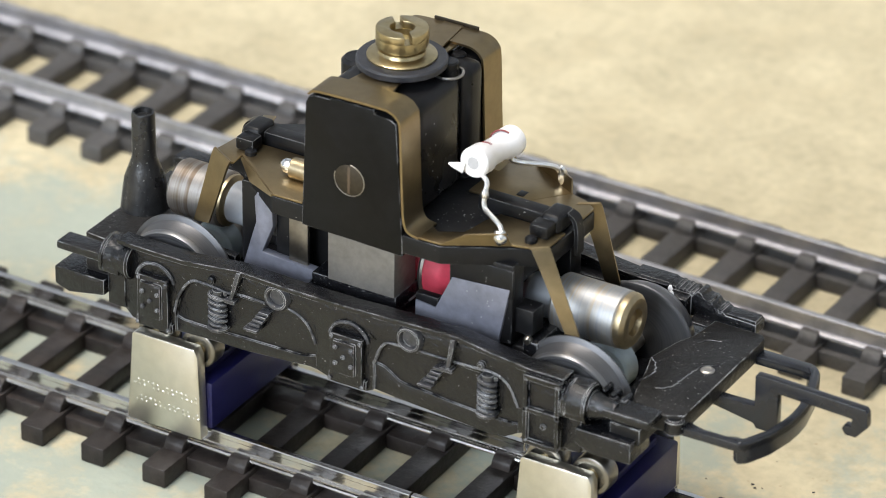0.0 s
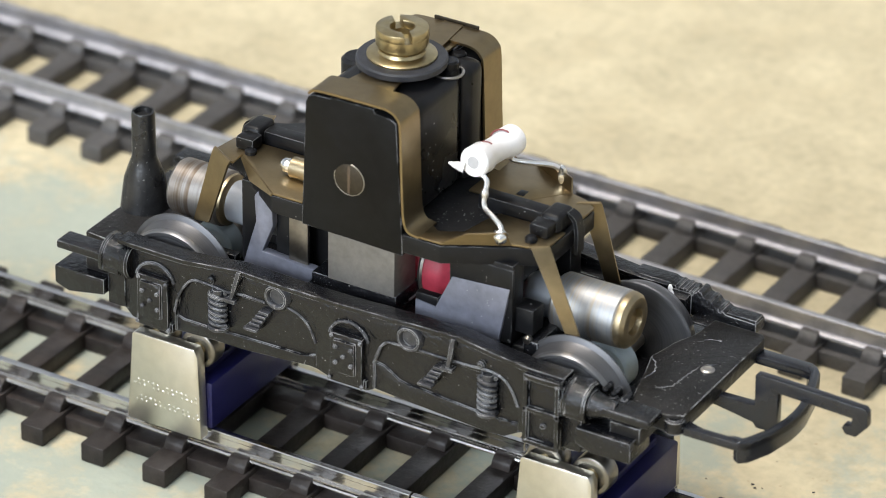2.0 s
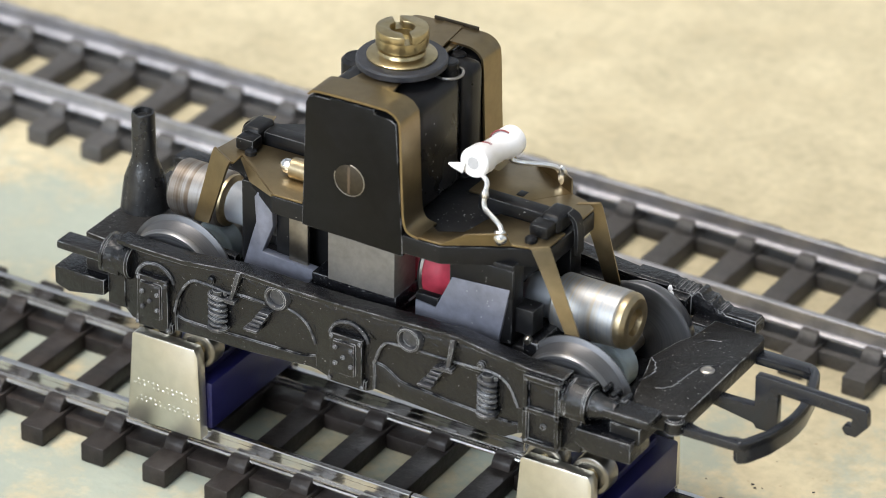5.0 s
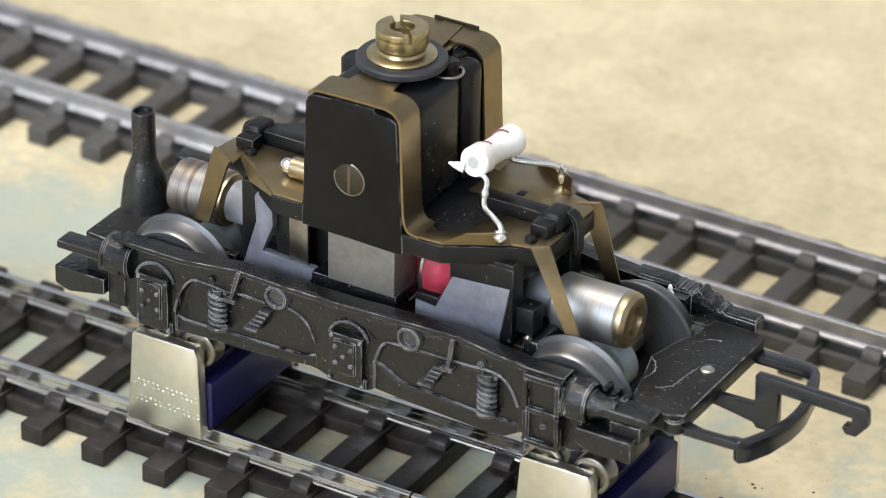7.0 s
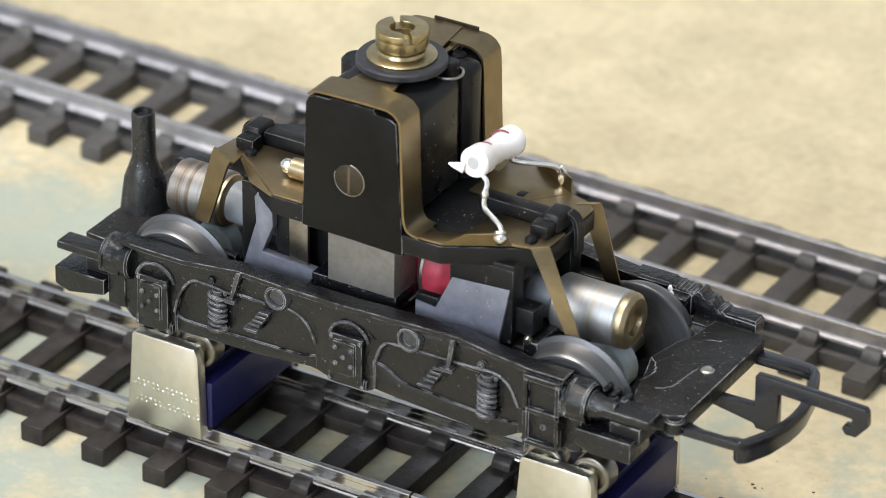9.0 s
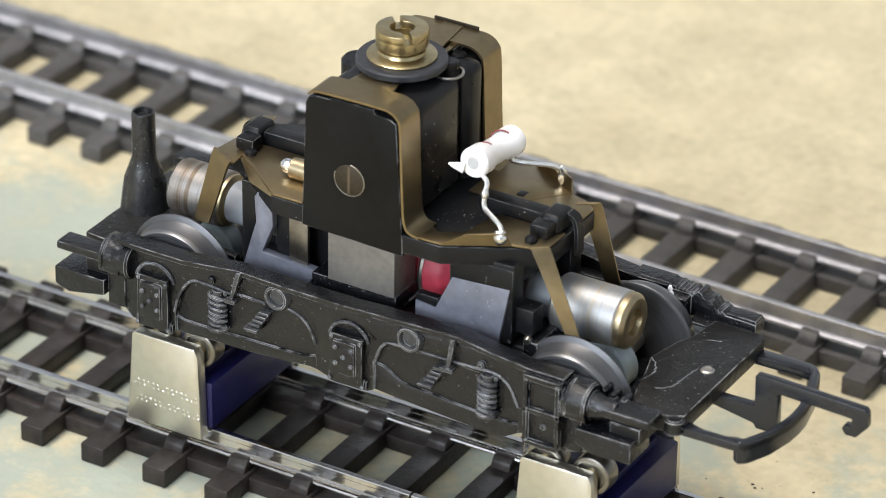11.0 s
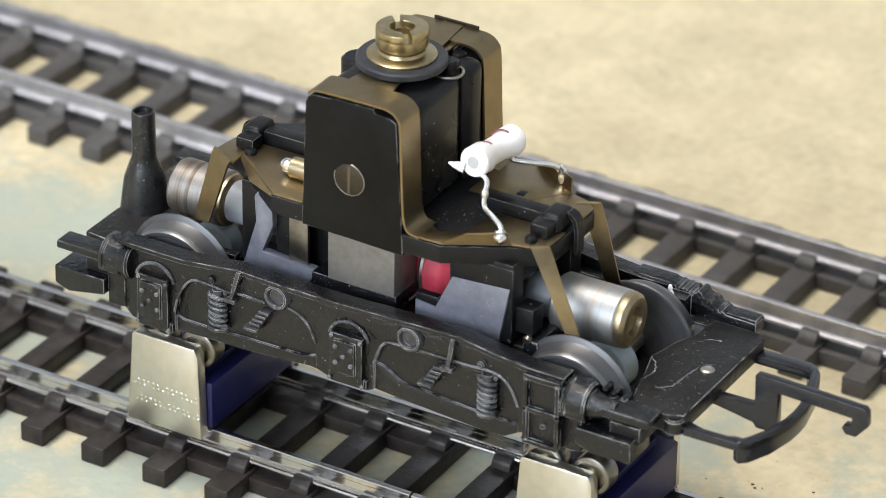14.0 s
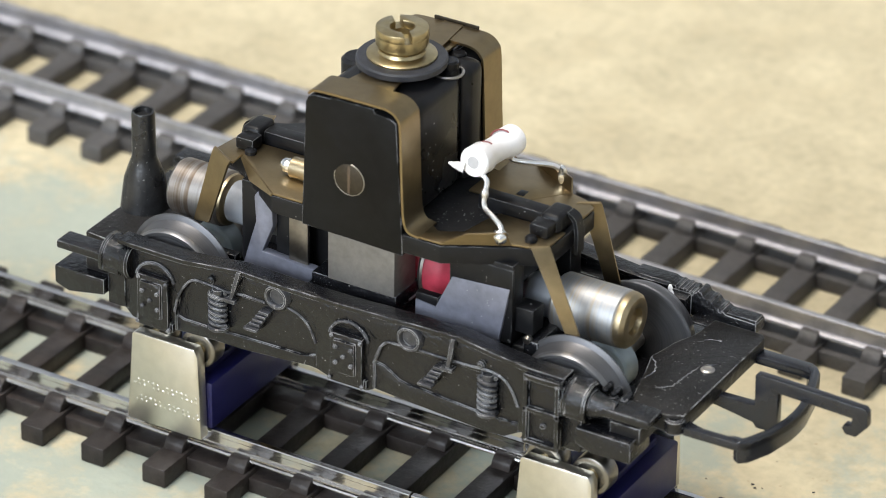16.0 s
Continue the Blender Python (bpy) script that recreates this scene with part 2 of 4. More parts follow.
class Shape:
    """Collects solids, in millimetres of the world, for one mesh."""

    def __init__(self):
        self.v, self.f = [], []

    def take(self, bm):
        bmesh.ops.recalc_face_normals(bm, faces=bm.faces)
        bm.verts.index_update()
        k = len(self.v)
        self.v += [x.co.copy() for x in bm.verts]
        self.f += [[k + y.index for y in x.verts] for x in bm.faces]
        bm.free()
        return self

    def bevelled(self, bm, b, seg=2, angle=25):
        if b > 0:
            edges = [e for e in bm.edges if len(e.link_faces) == 2 and e.calc_face_angle(0) > radians(angle)]
            bmesh.ops.bevel(bm, geom=edges, offset=b, segments=seg, affect="EDGES", profile=0.5, clamp_overlap=True)
        return self.take(bm)

    def box(self, x0, x1, y0, y1, z0, z1, b=0.12, seg=2, m=None):
        bm = bmesh.new()
        bmesh.ops.create_cube(bm, size=1)
        for w in bm.verts:
            w.co = Vector(((x0 + x1) / 2 + w.co.x * (x1 - x0), (y0 + y1) / 2 + w.co.y * (y1 - y0), (z0 + z1) / 2 + w.co.z * (z1 - z0)))
            if m:
                w.co = m @ w.co
        return self.bevelled(bm, b, seg)

    def prism(self, outline, axis, a, c, b=0.12, seg=2):
        bm = bmesh.new()
        put = {"x": lambda p, h: (h, p[0], p[1]), "y": lambda p, h: (p[0], h, p[1]), "z": lambda p, h: (p[0], p[1], h)}[axis]
        lo = [bm.verts.new(put(p, a)) for p in outline]
        hi = [bm.verts.new(put(p, c)) for p in outline]
        k = len(outline)
        bm.faces.new(lo)
        bm.faces.new(hi[::-1])
        for i in range(k):
            bm.faces.new((lo[i], hi[i], hi[(i + 1) % k], lo[(i + 1) % k]))
        bmesh.ops.recalc_face_normals(bm, faces=bm.faces)
        return self.bevelled(bm, b, seg)

    def lathe(self, profile, centre, axis, seg=40):
        """profile: (along, radius) pairs; closed by discs at both ends."""
        bm = bmesh.new()
        a = Vector(axis).normalized()
        u = a.orthogonal().normalized()
        w = a.cross(u)
        rings = []
        for s, r in profile:
            rings.append([bm.verts.new(Vector(centre) + a * s + (u * math.cos(q) + w * math.sin(q)) * max(r, 0.01)) for q in (2 * math.pi * i / seg for i in range(seg))])
        for p, q in zip(rings, rings[1:]):
            for i in range(seg):
                bm.faces.new((p[i], p[(i + 1) % seg], q[(i + 1) % seg], q[i]))
        bm.faces.new(rings[0][::-1])
        bm.faces.new(rings[-1])
        return self.take(bm)

    def tube(self, path, r, seg=8, taper=None):
        pts = [Vector(p) for p in path]
        bm = bmesh.new()
        rings = []
        up = None
        for i, p in enumerate(pts):
            d = (pts[min(i + 1, len(pts) - 1)] - pts[max(i - 1, 0)]).normalized()
            if up is None:
                up = d.orthogonal().normalized()
            up = (up - d * up.dot(d)).normalized()
            s = d.cross(up)
            rad = r if taper is None else taper[i]
            rings.append([bm.verts.new(p + (up * math.cos(q) + s * math.sin(q)) * rad) for q in (2 * math.pi * j / seg for j in range(seg))])
        for p, q in zip(rings, rings[1:]):
            for i in range(seg):
                bm.faces.new((p[i], p[(i + 1) % seg], q[(i + 1) % seg], q[i]))
        bm.faces.new(rings[0][::-1])
        bm.faces.new(rings[-1])
        return self.take(bm)

    def strip(self, left, right, t):
        """Sheet metal between two edge lines, with thickness t."""
        a, c = [Vector(p) for p in left], [Vector(p) for p in right]
        k = len(a)
        nor = []
        for i in range(k):
            d = a[min(i + 1, k - 1)] - a[max(i - 1, 0)] + c[min(i + 1, k - 1)] - c[max(i - 1, 0)]
            nor.append(d.cross(c[i] - a[i]).normalized() * t / 2)
        bm = bmesh.new()
        rows = [[bm.verts.new(p) for p in (a[i] + nor[i], c[i] + nor[i], c[i] - nor[i], a[i] - nor[i])] for i in range(k)]
        for p, q in zip(rows, rows[1:]):
            for i in range(4):
                bm.faces.new((p[i], p[(i + 1) % 4], q[(i + 1) % 4], q[i]))
        bm.faces.new(rows[0][::-1])
        bm.faces.new(rows[-1])
        return self.take(bm)

    def blob(self, c, r, squash=(1, 1, 1), wob=0.15, sub=2):
        bm = bmesh.new()
        bmesh.ops.create_icosphere(bm, subdivisions=sub, radius=1)
        for w in bm.verts:
            k = 1 + wob * noise.noise(w.co * 1.7 + Vector(c))
            w.co = Vector(c) + Vector((w.co.x * squash[0], w.co.y * squash[1], w.co.z * squash[2])) * r * k
        return self.take(bm)

    def mesh(self, name, mat, at=(0, 0, 0), angle=32):
        me = bpy.data.meshes.new(name)
        o = Vector(at)
        me.from_pydata([(p - o) * MM for p in self.v], [], self.f)
        me.materials.append(mat)
        me.polygons.foreach_set("use_smooth", [True] * len(me.polygons))
        me.set_sharp_from_angle(angle=radians(angle))
        me.update()
        return me


def smooth_path(pts, n=6):
    """Rounds a polyline by Catmull-Rom."""
    p = [Vector(q) for q in pts]
    p = [p[0] * 2 - p[1]] + p + [p[-1] * 2 - p[-2]]
    out = []
    for i in range(1, len(p) - 2):
        for j in range(n):
            s = j / n
            out.append(0.5 * (2 * p[i] + (p[i + 1] - p[i - 1]) * s + (2 * p[i - 1] - 5 * p[i] + 4 * p[i + 1] - p[i + 2]) * s * s + (3 * p[i] - p[i - 1] - 3 * p[i + 1] + p[i + 2]) * s ** 3))
    return out + [p[-2]]


BASES = {}


def thing(name, base, label, category, group="", kind=""):
    ob = new(name)
    ob.empty_display_size = 0.005
    ob.location = Vector(base) * MM
    BASES[ob] = Vector(base)
    return tagged(ob, label, category, group, kind)


def part(name, shape, mat, parent, label="", at=None):
    at = Vector(at) if at is not None else BASES[parent]
    ob = new(name, shape.mesh(name, mat, at))
    ob.parent = parent
    ob.location = (at - BASES[parent]) * MM
    BASES[ob] = at
    return tagged(ob, label) if label else ob


def solid(name, shape, mat, base, label, category, group="", kind=""):
    ob = new(name, shape.mesh(name, mat, base))
    ob.location = Vector(base) * MM
    BASES[ob] = Vector(base)
    return tagged(ob, label, category, group, kind)


# ---- the board and an added room out of view ----
def build_room():
    tagged(solid("ground", Shape().box(-1900, 1900, -1900, 1900, -20, BOARD_Z, 0), M_BOARD, (0, 0, 0), "pale tan fibreboard layout top with rubbed green paint", "baseboard", kind="structure"))
    # Unseen walls and ceiling, added to close the place and bounce light.
    x, y, lo, hi, t = 1900, 1900, BOARD_Z, 1500, 60
    solid("ceiling", Shape().box(-x, x, -y, y, hi, hi + t, 0), M_WALL, (0, 0, hi), "plain pale unseen ceiling", "ceiling", kind="structure")
    solid("wall_north", Shape().box(-x, x, y, y + t, lo, hi, 0), M_WALL, (0, y, lo), "plain pale unseen wall", "wall", kind="structure")
    solid("wall_east", Shape().box(x, x + t, -y - t, y + t, lo, hi, 0), M_WALL, (x, 0, lo), "plain pale unseen wall", "wall", kind="structure")
    solid("wall_west", Shape().box(-x - t, -x, -y - t, y + t, lo, hi, 0), M_WALL, (-x, 0, lo), "plain pale unseen wall", "wall", kind="structure")
    w = Shape()
    w.box(-x, x, -y - t, -y, lo, 430, 0).box(-x, x, -y - t, -y, 1370, hi, 0)
    w.box(-x, -850, -y - t, -y, 430, 1370, 0).box(550, x, -y - t, -y, 430, 1370, 0)
    solid("wall_south", w, M_WALL, (0, -y, lo), "plain pale unseen wall with an added opening", "wall", kind="structure")


build_room()


# ---- model railway track ----
RAIL = [(-1.1, 2.0), (1.1, 2.0), (1.15, 2.2), (1.05, 2.42), (0.75, 2.56), (0.32, 2.62), (0.28, 3.75), (0.45, 3.95), (0.45, 4.5), (0.35, 4.6), (-0.35, 4.6), (-0.45, 4.5), (-0.45, 3.95), (-0.28, 3.75), (-0.32, 2.62), (-0.75, 2.56), (-1.05, 2.42), (-1.15, 2.2)]
PITCH = 9.07
SLEEPER_TOP = 1.0


def build_track(x0, x1, first, label, group, metal=M_RAIL, ties=M_SLEEPER, far_ends=(0, 0)):
    """A length of track along x, centred on y = 0; sleepers at first + k * PITCH."""
    ob = thing("model_track", ((x0 + x1) / 2, 0, 0), label, "model track", group)
    for y in (-8.7, 8.7):
        part("rail", Shape().prism([(y + p, z) for p, z in RAIL], "x", x0 + (far_ends[0] if y > 0 else 0), x1 + (far_ends[1] if y > 0 else 0), 0), metal, ob, "dull nickel silver rail")
    k = math.ceil((x0 - first + 1.8) / PITCH)
    sleeper = chair = None
    while first + k * PITCH < x1 - 1.5:
        c = first + k * PITCH
        if sleeper is None:
            s = Shape().box(c - 1.7, c + 1.7, -15.4, 15.4, BOARD_Z + 0.02, SLEEPER_TOP, 0.22)
            sleeper = part("sleeper", s, ties, ob, at=(c, 0, 0))
            g = Shape()
            for sgn in (-1, 1):
                g.prism([(sgn * 0.02, 0.9), (sgn * 2.4, 0.9), (sgn * 2.1, 1.95), (sgn * 1.4, 2.55), (sgn * 0.4, 2.62), (sgn * 0.02, 2.04)], "x", -1.35, 1.35, 0.25)
            chair = g.mesh("rail_chair", ties)
            sob = sleeper
        else:
            sob = new("sleeper", sleeper.data)
            sob.parent = ob
            sob.location = ((c - (x0 + x1) / 2) * MM, 0, 0)
        for y in (-8.7, 8.7):
            ch = new("rail_chair", chair)
            ch.parent = sob
            ch.location = (0, y * MM, 0)
        for y in (-8.7, 8.7):
            if first + (k + 1) * PITCH < x1 - 1.5:
                w = Shape().box(c + 1.7, c + PITCH - 1.7, y - 1.9, y + 1.9, BOARD_Z + 0.02, 0.5, 0.15)
                part("sleeper_web", w, ties, ob)
        k += 1
    return ob


FRONT = "track under the bogie"
build_track(-140, 24.2, -26.6, "front model track with dark brown sleepers and dull rails", FRONT, far_ends=(0, 5.8))
build_track(24.5, 190, 27.9, "front model track beyond the rail joint, dark sleepers", FRONT, far_ends=(5.8, 0))
back = build_track(-170, 190, -89.6, "second model track parallel behind, sleepers lightened by haze", "second track", M_OLDRAIL, M_HAZYSLEEPER)
back.location = (back.location.x, 0.06426, 0)
back.rotation_euler = (0, 0, -0.007)


def build_crumbs():
    g = Shape()
    rnd = random.Random(5)
    spots = [(54.6, 22.8), (55.4, 23.2), (54.0, 23.4), (48.5, 21.6), (61.2, 25.7), (42.8, 25.0), (54.2, 29.7), (-26.4, 118.6)]
    spots += [(rnd.uniform(-60, 90), rnd.uniform(-30, 45)) for _ in range(10)]
    for x, y in spots:
        r = rnd.uniform(0.08, 0.2)
        g.blob((x, y, BOARD_Z + r * 0.4), r, (1.6, 1, 0.6), 0.5, 1)
    solid("crumbs", g, M_SLEEPER, (50, 22, BOARD_Z), "dark crumbs and dirt scattered on the board", "debris", kind="stuff")


build_crumbs()

# ---- rolling road: two roller units that carry the wheels ----
AXLES = (-8.8, 45.55)
AXLE_Z = 24.8
SPIN_Y, SPIN_X = [], []


def build_roller(cx):
    ob = thing("rolling_road_unit", (cx, 0, 4.6), "plated steel roller unit with dark blue plastic base on the rails", "roller stand", "rollers under the wheels")
    part("base_block", Shape().box(cx - 5.4, cx + 5.1, -9.3, 9.3, 4.7, 11.2, 0.35).box(cx - 3.2, cx + 3.2, -7.4, 7.4, 11.0, 12.2, 0.3), M_BLUE, ob, "dark blue plastic base")
    for s in (-1, 1):
        outline = [(cx - 6.2, 3.9), (cx + 4.6, 3.9), (cx + 4.25, 15.4), (cx + 3.7, 16.5), (cx - 4.9, 16.5), (cx - 5.3, 16.1)]
        y = sorted((s * 11.1, s * 9.45))
        cheek = part("cheek_plate", Shape().prism(outline, "y", y[0], y[1], 0.22), M_PLATE, ob, "bright plated steel cheek")
        if s < 0:
            d = Shape()
            for i in range(14):
                for row, z in enumerate((9.9, 9.3, 7.6, 7.0)):
                    if (i * 7 + row * 3) % 6:
                        d.blob((cx - 5.1 + i * 0.69 + 0.12 * row, -11.1, z - 0.02 * i), 0.14 + 0.05 * ((i * 5 + row) % 3), (1, 0.5, 1), wob=0.3, sub=2)
            part("stamped_marks", d, M_PLATE, cheek, "row of small raised stampings")
        for dx in (-3.1, 3.1):
            c = (cx + dx, s * 8.1, 15.5)
            r = Shape().lathe([(-1.0, 1.0), (-1.0, 1.75), (-1.25, 1.85), (-1.25, 2.25), (-1.15, 2.42), (-1.0, 2.5), (1.0, 2.5), (1.15, 2.42), (1.25, 2.25), (1.25, 1.85), (1.0, 1.75), (1.0, 1.0)], c, (0, 1, 0), 36)
            bearing = part("ball_bearing", r, M_BEARING, ob, "polished steel ball bearing", at=c)
            part("bearing_pin", Shape().lathe([(-2.0, 0.9), (2.0, 0.9)], c, (0, 1, 0), 16), M_BRASS, ob)
            SPIN_Y.append((bearing, -1.0))
    return ob


for ax in AXLES:
    build_roller(ax)

# ---- the motor bogie ----
bogie = thing("motor_bogie", (18.4, 0, 19.0), "worn black diecast model locomotive motor bogie running on rollers", "model bogie")


def ring_path(cx, cz, y, r, a0, a1, n=10):
    return [(cx + r * math.cos(radians(a0 + (a1 - a0) * i / n)), y, cz + r * math.sin(radians(a0 + (a1 - a0) * i / n))) for i in range(n + 1)]


def build_axlebox(frame_part, cx, z0, z1, s):
    """Roller-bearing axlebox with cover plate and bolts; s: the outward side."""
    def Y(d):
        return s * d
    g = Shape()
    g.box(cx - 2.2, cx + 2.2, min(Y(13.2), Y(14.1)), max(Y(13.2), Y(14.1)), z0, z1, 0.15)
    g.box(cx - 2.6, cx + 2.6, min(Y(13.0), Y(13.7)), max(Y(13.0), Y(13.7)), z0 - 0.2, z0 + 1.0, 0.12)
    g.box(cx - 1.55, cx + 1.35, min(Y(14.0), Y(14.5)), max(Y(14.0), Y(14.5)), z0 + 1.6, z1 - 0.7, 0.12)
    ab = part("axlebox", g, M_FRAME, frame_part)
    b = Shape()
    for dx, dz in ((-1.15, 3.0), (-1.15, 5.1), (1.0, 3.0), (1.0, 5.1), (-0.1, 4.0)):
        b.lathe([(0, 0.32), (0.25, 0.30), (0.38, 0.15)], (cx + dx, Y(14.45), z0 + dz), (0, s, 0), 10)
    for dx, dz in ((-2.2, 0.4), (2.2, 0.3), (1.95, z1 - z0 - 0.5), (-1.95, z1 - z0 - 0.4)):
        b.lathe([(0, 0.3), (0.3, 0.28), (0.42, 0.12)], (cx + dx, Y(13.9), z0 + dz), (0, s, 0), 10)
    part("bolt", b, M_RUBBED_LIT, ab)
    arch = Shape().tube(ring_path(cx, z1 - 1.2, Y(13.35), 2.75, 15, 165, 12), 0.22, 6)
    part("arch_rib", arch, M_RUBBED_LIT, frame_part)


def build_side(s):
    """One cast side frame; s = -1 faces the viewer's side of the track."""
    def pr(g, outline, a, c, b=0.12):
        return g.prism(outline, "y", min(s * a, s * c), max(s * a, s * c), b)

    top = [(-14.0, 30.4), (-9.5, 30.3), (-4.7, 30.3), (3.2, 31.2), (9.5, 31.0), (17.4, 31.0), (28.0, 31.4), (33.2, 31.5), (38.0, 30.8), (42.5, 30.3), (47.2, 30.3)]
    low = [(47.2, 20.4), (42.5, 21.4), (41.0, 20.9), (39.1, 19.6), (36.9, 19.4), (32.3, 19.7), (24.6, 20.2), (21.6, 20.4), (20.6, 20.0), (15.8, 20.2), (12.6, 20.7), (9.0, 20.4), (3.4, 20.0), (-0.6, 20.0), (-6.6, 19.7), (-12.4, 19.9), (-14.0, 21.5)]
    g = pr(Shape(), top + low, 11.6, 12.65, 0.2)
    panel_a = [(13.6, 20.9), (13.6, 24.3), (12.9, 26.0), (11.8, 27.2), (10.4, 27.8), (6.7, 27.7), (3.6, 27.8), (1.2, 27.5), (-2.2, 27.8), (-3.5, 27.7), (-4.6, 26.8), (-5.7, 24.9), (-6.2, 22.6), (-6.2, 19.9)]
    panel_b = [(41.0, 20.9), (41.0, 24.4), (40.2, 26.2), (39.2, 27.4), (37.5, 28.0), (34.5, 27.9), (31.5, 27.8), (27.7, 27.8), (24.7, 27.7), (23.4, 27.5), (22.4, 26.4), (21.6, 24.2), (21.6, 20.5)]
    pr(g, top + [(47.2, 20.4), (42.5, 21.4)] + panel_b + [(20.6, 20.0), (15.8, 20.2)] + panel_a + [(-12.4, 19.9), (-14.0, 21.5)], 12.5, 13.2, 0.14)
    pr(g, [(-6.4, 19.8), (-0.6, 20.05), (3.4, 20.05), (9.0, 20.45), (12.6, 20.75), (13.8, 20.6), (13.8, 22.6), (12.6, 22.2), (11.4, 21.9), (5.9, 21.8), (-2.0, 21.6), (-5.2, 21.6), (-6.4, 22.0)], 12.5, 12.9, 0.12)
    pr(g, [(21.4, 20.5), (24.6, 20.25), (32.3, 19.75), (36.9, 19.45), (39.1, 19.65), (41.2, 20.9), (41.2, 22.0), (40.0, 21.8), (36.0, 21.8), (31.0, 22.1), (28.3, 22.4), (26.2, 22.4), (24.8, 22.7), (23.8, 23.4), (22.8, 24.0), (21.4, 24.2)], 12.5, 12.9, 0.12)
    body = part("side_frame", g, M_FRAME, bogie, "worn black cast side frame with springs and axleboxes")
    rim = Shape()
    # raised top flange
    pr(rim, [(x, z + 0.12) for x, z in top] + [(x, z - 0.5) for x, z in reversed(top)], 11.4, 13.85, 0.1)
    part("top_flange", rim, M_FRAME, body)
    build_axlebox(body, -8.9, 19.9, 26.9, s)
    build_axlebox(body, 18.3, 20.6, 27.2, s)
    y = s * 13.16
    halves = (
        dict(spring=0.0, nub=-0.8, rib=2.2, hang=5.2, boss=8.4, lips=(
            (0.2, ((-6.3, 22.6), (-5.7, 24.9), (-4.6, 26.8), (-3.5, 27.7), (-2.2, 27.8), (-0.6, 27.7), (1.2, 27.5), (3.6, 27.8), (6.7, 27.7))),
            (0.2, ((9.4, 28.0), (10.4, 27.8), (11.8, 27.2), (12.9, 26.0), (13.6, 24.3))))),
        dict(spring=37.0, nub=36.2, rib=32.0, hang=29.2, boss=26.6, lips=(
            (0.2, ((21.6, 24.2), (22.4, 26.4), (23.4, 27.5), (24.7, 27.7), (27.7, 27.8), (31.5, 27.8), (34.5, 27.9), (37.5, 28.0), (39.2, 27.4), (40.2, 26.2), (41.0, 24.4))),)))
    for h in halves:
        lip = Shape()
        for r, line in h["lips"]:
            lip.tube(smooth_path([(u, y, v) for u, v in line]), r, 8)
        part("panel_lip", lip, M_RUBBED_LIT, body)
        boss = Shape().lathe([(-0.4, 1.85), (0.3, 1.75), (0.65, 1.5), (0.68, 1.25), (0.5, 1.08), (0.12, 1.0), (0.12, 0.3)], (h["boss"], s * 13.2, 29.15), (0, s, 0), 28)
        part("round_boss", boss, M_RUBBED_LIT, body)
        k = h["rib"]
        lean = 1.2 if k < 10 else 0.7
        rib = Shape()
        pr(rib, [(k - 0.25, 27.1), (k + 0.3, 27.1), (k + lean + 0.3, 31.2), (k + lean - 0.3, 31.2)], 13.1, 14.1, 0.12)
        pr(rib, [(k - 0.75, 26.75), (k + 0.75, 26.75), (k + 0.75, 27.25), (k - 0.75, 27.25)], 13.1, 14.3, 0.12)
        part("bracket_rib", rib, M_RUBBED_LIT, body)
        coil = Shape()
        turns, n, q = 6, 96, h["spring"]
        coil.tube([(q + 1.08 * math.cos(2 * math.pi * turns * i / n), s * (13.35 + 0.7 * math.sin(2 * math.pi * turns * i / n)), 22.9 + 4.4 * i / n) for i in range(n + 1)], 0.26, 8)
        coil.lathe([(0, 0.75), (5.0, 0.75)], (q, s * 13.2, 22.6), (0, 0, 1), 14)
        coil.lathe([(0, 1.35), (0.3, 1.4), (0.45, 1.2)], (q, s * 13.2, 22.3), (0, 0, 1), 20)
        part("coil_spring", coil, M_RUBBED_LIT, body)
        nub = Shape().lathe([(0, 0.52), (0.4, 0.48), (0.6, 0.25)], (h["nub"], s * 13.2, 28.7), (0, s, 0), 14)
        nub.lathe([(0, 0.2), (0.35, 0.2)], (h["nub"], s * 13.3, 28.0), (0, 0, 1), 8)
        part("spring_nub", nub, M_FRAME, body)
        ladder = Shape()
        for i in range(5):
            cx = h["hang"] + 0.36 * i
            zz = 23.95 + 0.58 * i
            w = 0.95 if i == 0 else 0.72
            d = 14.5 if i == 0 else 14.1 - 0.08 * i
            ladder.box(cx - w, cx + w, min(s * 12.6, s * d), max(s * 12.6, s * d), zz, zz + 0.36, 0.1)
        part("leaf_hanger", ladder, M_RUBBED_LIT, body)
    # end box by the outer axle
    def seg(*v):
        return min(s * v[0], s * v[1]), max(s * v[0], s * v[1])
    e = Shape()
    y0, y1 = seg(12.0, 14.2)
    e.box(42.4, 47.1, y0, y1, 20.9, 30.0, 0.2)
    y0, y1 = seg(14.0, 14.7)
    for b4 in ((42.4, 47.1, 29.4, 30.1), (42.4, 47.1, 25.2, 25.8), (42.4, 47.1, 20.9, 21.5), (42.4, 42.95, 21.3, 29.7), (46.55, 47.1, 21.3, 29.7)):
        e.box(b4[0], b4[1], y0, y1, b4[2], b4[3], 0.12)
    e.lathe([(0, 0.35), (0.3, 0.3)], (44.9, s * 14.15, 23.6), (0, s, 0), 10)
    part("ribbed_box", e, M_FRAME, body)
